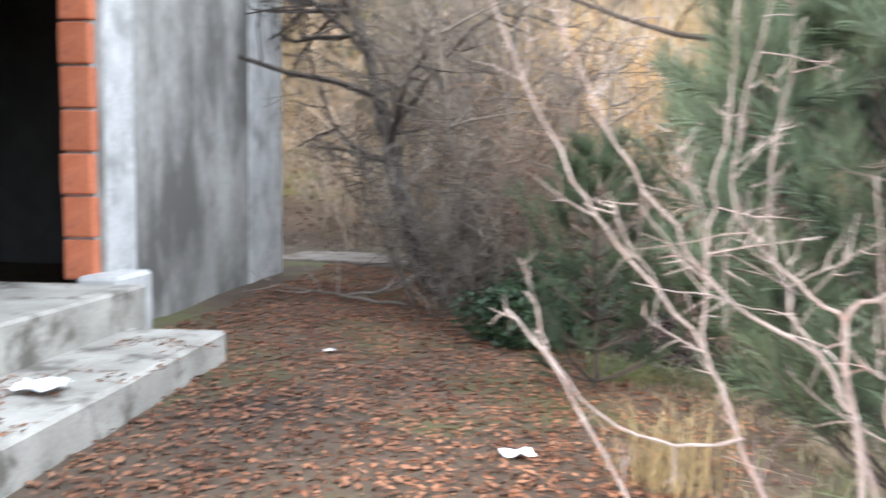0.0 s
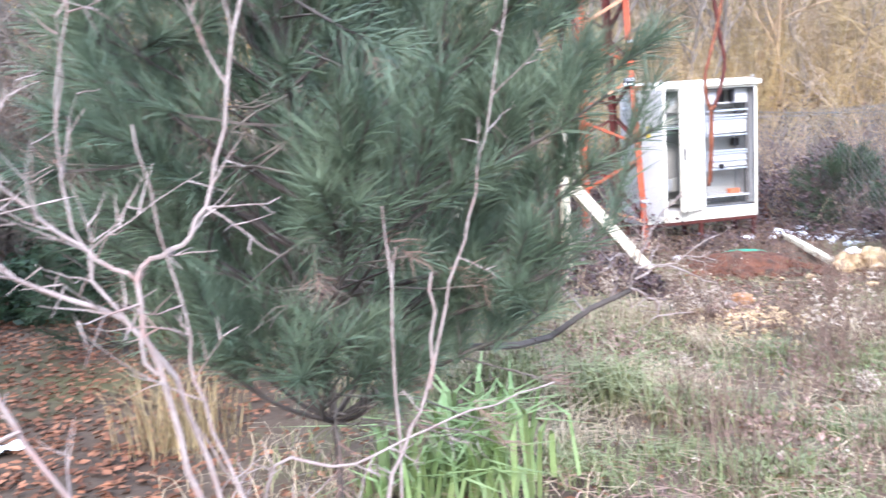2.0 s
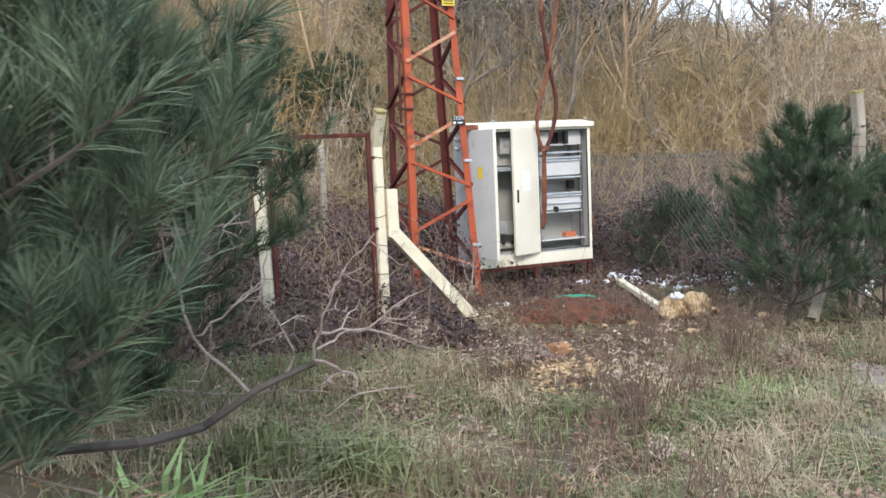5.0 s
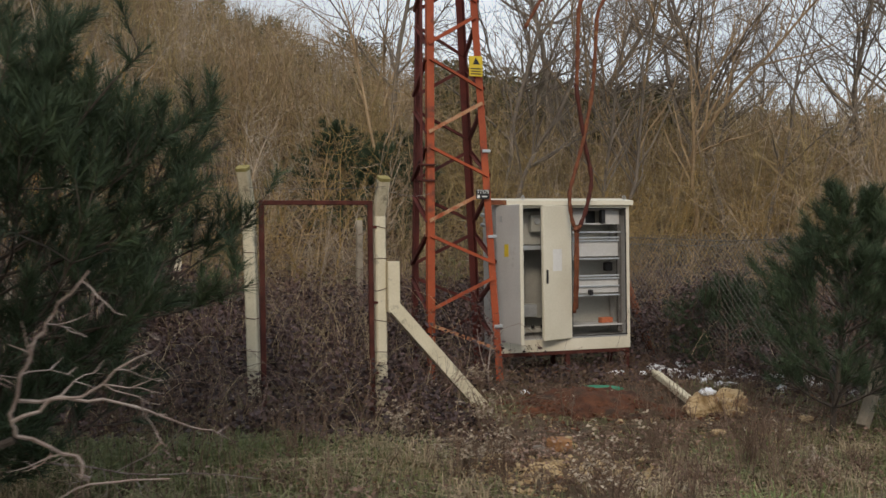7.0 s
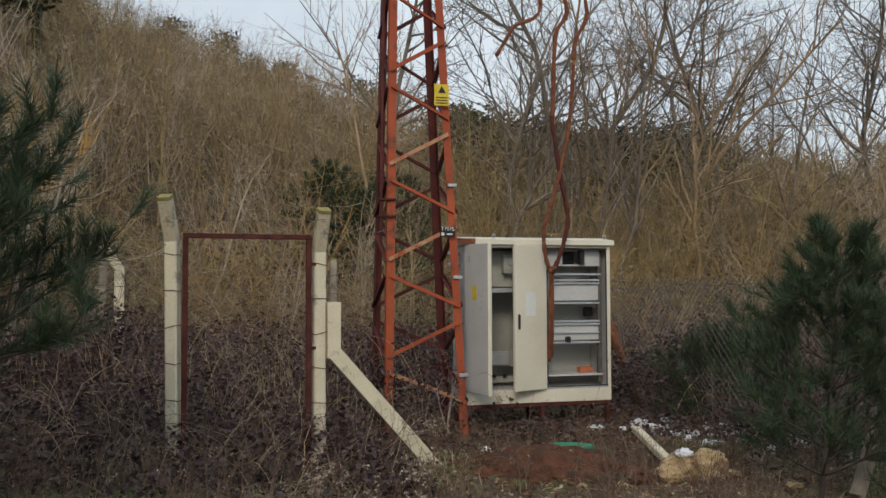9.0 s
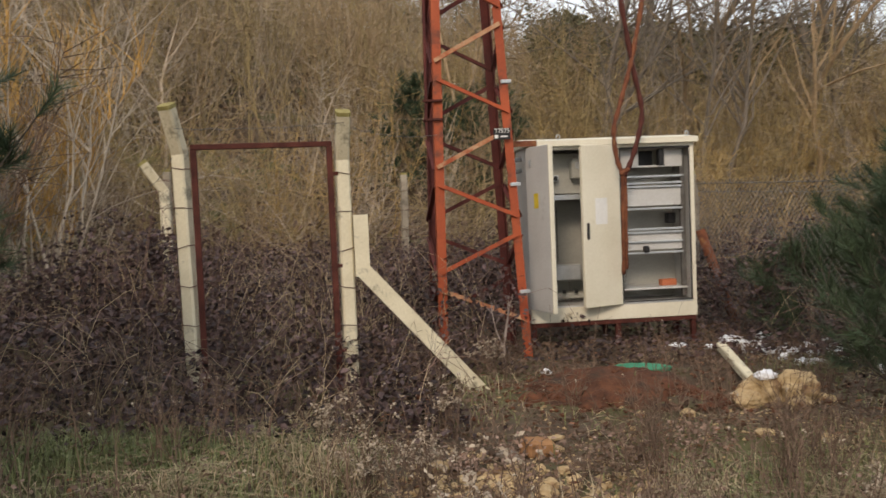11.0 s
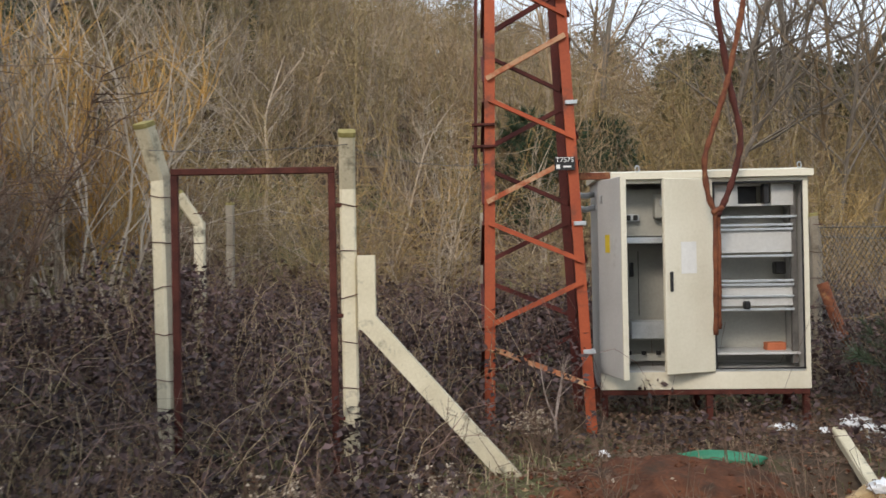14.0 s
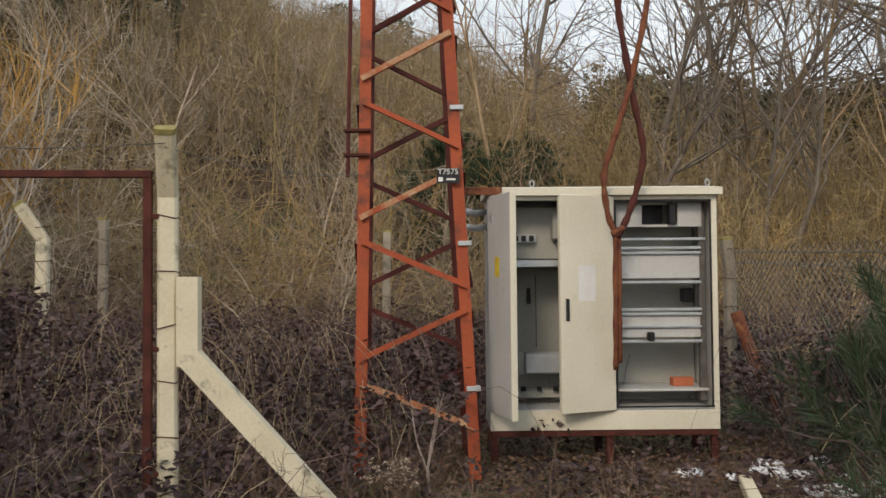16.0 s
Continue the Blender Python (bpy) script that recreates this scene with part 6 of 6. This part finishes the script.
def far_pine(seed):
    """A rounded crown of many clumps on a short trunk, one unit tall."""
    r2 = np.random.default_rng(seed)
    g_ = Geo()
    lobes = [(r2.normal(0, 0.12), r2.normal(0, 0.12), r2.uniform(0.45, 0.85), r2.uniform(0.13, 0.22)) for _ in range(9)]
    for lx, ly, lz, lr in lobes:
        v, f = leaf_cloud(115, (lx, ly, lz), (lr, lr, lr * 0.8), 0.043, r2)
        g_.add(v, f)
    g_.tube([(0, 0, 0), (0, 0, 0.7)], (0.025, 0.012), 5, False)
    return g_.arrays()


pines = []
for _ in range(90):
    way_, r0 = radians(R.uniform(-62, 62)), R.uniform(60, 95)
    x_, y_ = 5 + math.sin(way_) * r0, 4 + math.cos(way_) * r0
    pines.append((x_, y_, on(x_, y_) - 0.2, R.uniform(3.5, 7.5), R.uniform(0, 6.3)))
for x_, y_ in ((-4.7, 26), (-6.5, 28), (-8.0, 25.5), (-3.4, 30), (-5.8, 31), (-9.5, 30), (-7.2, 33)):
    pines.append((x_, y_, on(x_, y_) - 0.2, R.uniform(5, 7.5), R.uniform(0, 6.3)))
for x_, y_ in ((-2.6, 29), (-1.2, 31), (-3.8, 32.5), (-0.2, 33.5), (-2.0, 35)):
    pines.append((x_, y_, on(x_, y_) - 0.2, R.uniform(8.5, 10), R.uniform(0, 6.3)))
for _ in range(80):
    way_, r0 = (radians(R.uniform(-60, -9)), R.uniform(34, 62)) if _ < 40 else (radians(R.uniform(-30, 10)), R.uniform(56, 74))
    x_, y_ = 5 + math.sin(way_) * r0, 4 + math.cos(way_) * r0
    pines.append((x_, y_, on(x_, y_) - 0.2, R.uniform(4, 7) if _ < 40 else R.uniform(3, 4.6), R.uniform(0, 6.3)))
stuff("far_pines", spread([far_pine(i) for i in range(5)], pines, R), M_NEEDLEFAR, "dark pines along the crest of the hill", "trees")

for i_, (x_, y_, h_) in enumerate(((2.1, 13.5, 4.2), (1.8, 13.7, 4.6), (1.6, 13.6, 4.4), (1.95, 13.9, 4.5), (1.7, 13.4, 4.8), (1.4, 13.8, 4.3), (0.2, 14.3, 4.4))):
    bare_tree(x_, y_, h_, 0.022, 90 + i_, (-0.2 + 0.06 * i_, 0, 1), "slender pale-barked sapling behind the brambles", M_STEMPALE, (9, 5, 3), 0.6)

for i_ in range(34):
    r2 = np.random.default_rng(700 + i_)
    x_, y_ = r2.uniform(9.5, 30), r2.uniform(18.5, 31)
    bare_tree(x_, y_, r2.uniform(5.5, 9), r2.uniform(0.05, 0.085), 720 + i_, (r2.normal(0, 0.08), 0, 1), "slender upright grey tree in the wood", M_BARKGREY if i_ % 3 else M_STEMBROWN, (12, 5, 3), 0.55)
for i_ in range(12):
    r2 = np.random.default_rng(800 + i_)
    x_, y_ = r2.uniform(-9, 5), r2.uniform(17.5, 27)
    bare_tree(x_, y_, r2.uniform(4, 6.5), r2.uniform(0.03, 0.055), 820 + i_, (r2.normal(0, 0.12), 0, 1), "slender grey tree in the thicket", M_STEMGREY, (12, 6, 3), 0.65)
# dark leaves low down stand in for the shadow under the saplings
under = scatter(60000, -12, 32, 15, 34, lambda x, y: 0.5 + 0.5 * smooth01(waves(x * 0.5, y * 0.5)))
under[:, 2] += R.uniform(0, 1, len(under)) ** 1.5 * 1.3
stuff("undergrowth", leaves_at(under, 0.13, R), M_WEED, "dark brown undergrowth put in as shadow below the saplings", "undergrowth")

# clods, sticks and withered stems on the ground
cl = R.normal(0, 1, (1500, 2)) * (0.85, 0.5) + (7.5, 8.15)
stuff("soil_clods", spread([ico, ico2], [(x, y, on(x, y) + 0.03, sz, a) for (x, y), sz, a in zip(cl, 0.012 + 0.045 * R.random(1500) ** 2.5, R.uniform(0, 6, 1500))], R), M_SOIL, "loose clods of red-brown soil", "soil")


def lying(n_, x0, x1, y0, y1, keep, length, name, material, label):
    g_ = Geo()
    for q_ in scatter(n_, x0, x1, y0, y1, keep):
        a = R.uniform(0, 2 * math.pi)
        L = length * R.uniform(0.4, 1.3)
        t = np.linspace(0, 1, 4)
        px_, py_ = q_[0] + math.cos(a) * L * t, q_[1] + math.sin(a) * L * t + R.normal(0, 0.012, 4)
        g_.tube(np.stack((px_, py_, height(px_, py_) + 0.012 + R.uniform(0, 0.05) * 4 * t * (1 - t) + 0.01 * R.random(4)), 1), np.linspace(0.0032, 0.0015, 4), 3, False)
    stuff(name, g_, material, label, "sticks")


lying(1900, 5.2, 10.0, 5.6, 9.6, lambda x, y: 0.9 - 0.8 * np.exp(-((x - 7.35) / 0.8) ** 2 - ((y - 8.15) / 0.5) ** 2), 0.26, "fallen_sticks", M_WEED, "thin brown sticks lying on the soil")
lying(1500, 2.3, 5.2, 2.2, 4.2, lambda x, y: np.exp(-((x - 3.2) / 0.8) ** 2 - ((y - 3.1) / 0.6) ** 2), 0.30, "withered_stems", M_PINKDRY, "mat of withered pinkish-brown stems")
spots = R.uniform((2.7, 2.6), (10.0, 7.0), (120, 2))
sp = np.repeat(spots, 150, 0) + R.normal(0, 1, (len(spots) * 150, 2)) * np.repeat(R.uniform(0.05, 0.2, (len(spots), 1)), 150, 0)
sp = np.column_stack((sp, height(sp[:, 0], sp[:, 1]) + 0.13 * R.random(len(sp)) ** 1.6))
half = len(sp) // 2
stuff("withered_leaves", leaves_at(sp[:half], 0.035, R), M_WEED, "dark withered weeds lying in patches in the grass", "weeds")
stuff("withered_leaves", leaves_at(sp[half:], 0.035, R), M_PINKDRY, "pinkish withered weeds lying in patches in the grass", "weeds")
lying(700, 3.0, 9.5, 3.0, 7.5, lambda x, y: 0.6 + 0 * x, 0.2, "straw_stems", M_DRY, "loose straws lying in the grass")
p = scatter(20000, 5.0, 10.2, 5.6, 11.4, lambda x, y: (0.35 + 0.6 * smooth01((y - 8.8) / 0.6)) * (1 - 0.92 * np.exp(-((x - 7.35) / 0.85) ** 2 - ((y - 8.15) / 0.55) ** 2)))
p[:, 2] += R.uniform(0.005, 0.05, len(p))
v_, f_ = leaves_at(p, 0.045, R)
stuff("soil_leaves", (v_, f_), M_WEED, "small withered leaves on the dug soil", "leaves")
sprig = thing("bramble_sprig", "bramble sprig with dark leaves against the cabinet plinth", "brambles", None)
foot_ = CAB @ Vector((0.42, -0.12, -0.26))
tip_ = CAB @ Vector((0.34, -0.03, 0.10))
part("cane", Geo().tube([foot_, foot_.lerp(tip_, 0.6) + Vector((0.02, -0.05, 0.03)), tip_], (0.004, 0.003, 0.002), 4), M_BRAMCANE, sprig)
lp = np.array([(CAB @ Vector((x, -0.035 - 0.02 * (i % 2), z)))[:] for i, (x, z) in enumerate(((0.30, 0.02), (0.34, 0.05), (0.37, 0.03), (0.40, 0.07), (0.43, 0.05), (0.47, 0.08), (0.50, 0.06), (0.36, 0.09), (0.57, 0.05), (0.59, 0.03)))])
for q_ in lp:
    part("leaf", leaves_at(q_[None], 0.06, R), M_BRAMLEAF, sprig)

olive = []
for k in range(88):
    way_, r0 = (radians(R.uniform(18, 37)), R.uniform(31, 46)) if k < 64 else (radians(R.uniform(8, 54)), R.uniform(34, 52))
    x_, y_ = 5 + math.sin(way_) * r0, 4 + math.cos(way_) * r0
    olive.append((x_, y_, on(x_, y_) - 0.5, R.uniform(4.0, 5.8) if k < 64 else R.uniform(2.6, 4.0), R.uniform(0, 6.3)))
stuff("far_evergreens", spread([far_pine(20 + i) for i in range(4)], olive, R), M_OLIVELEAF, "dull dark evergreen trees behind the bare trunks", "trees")
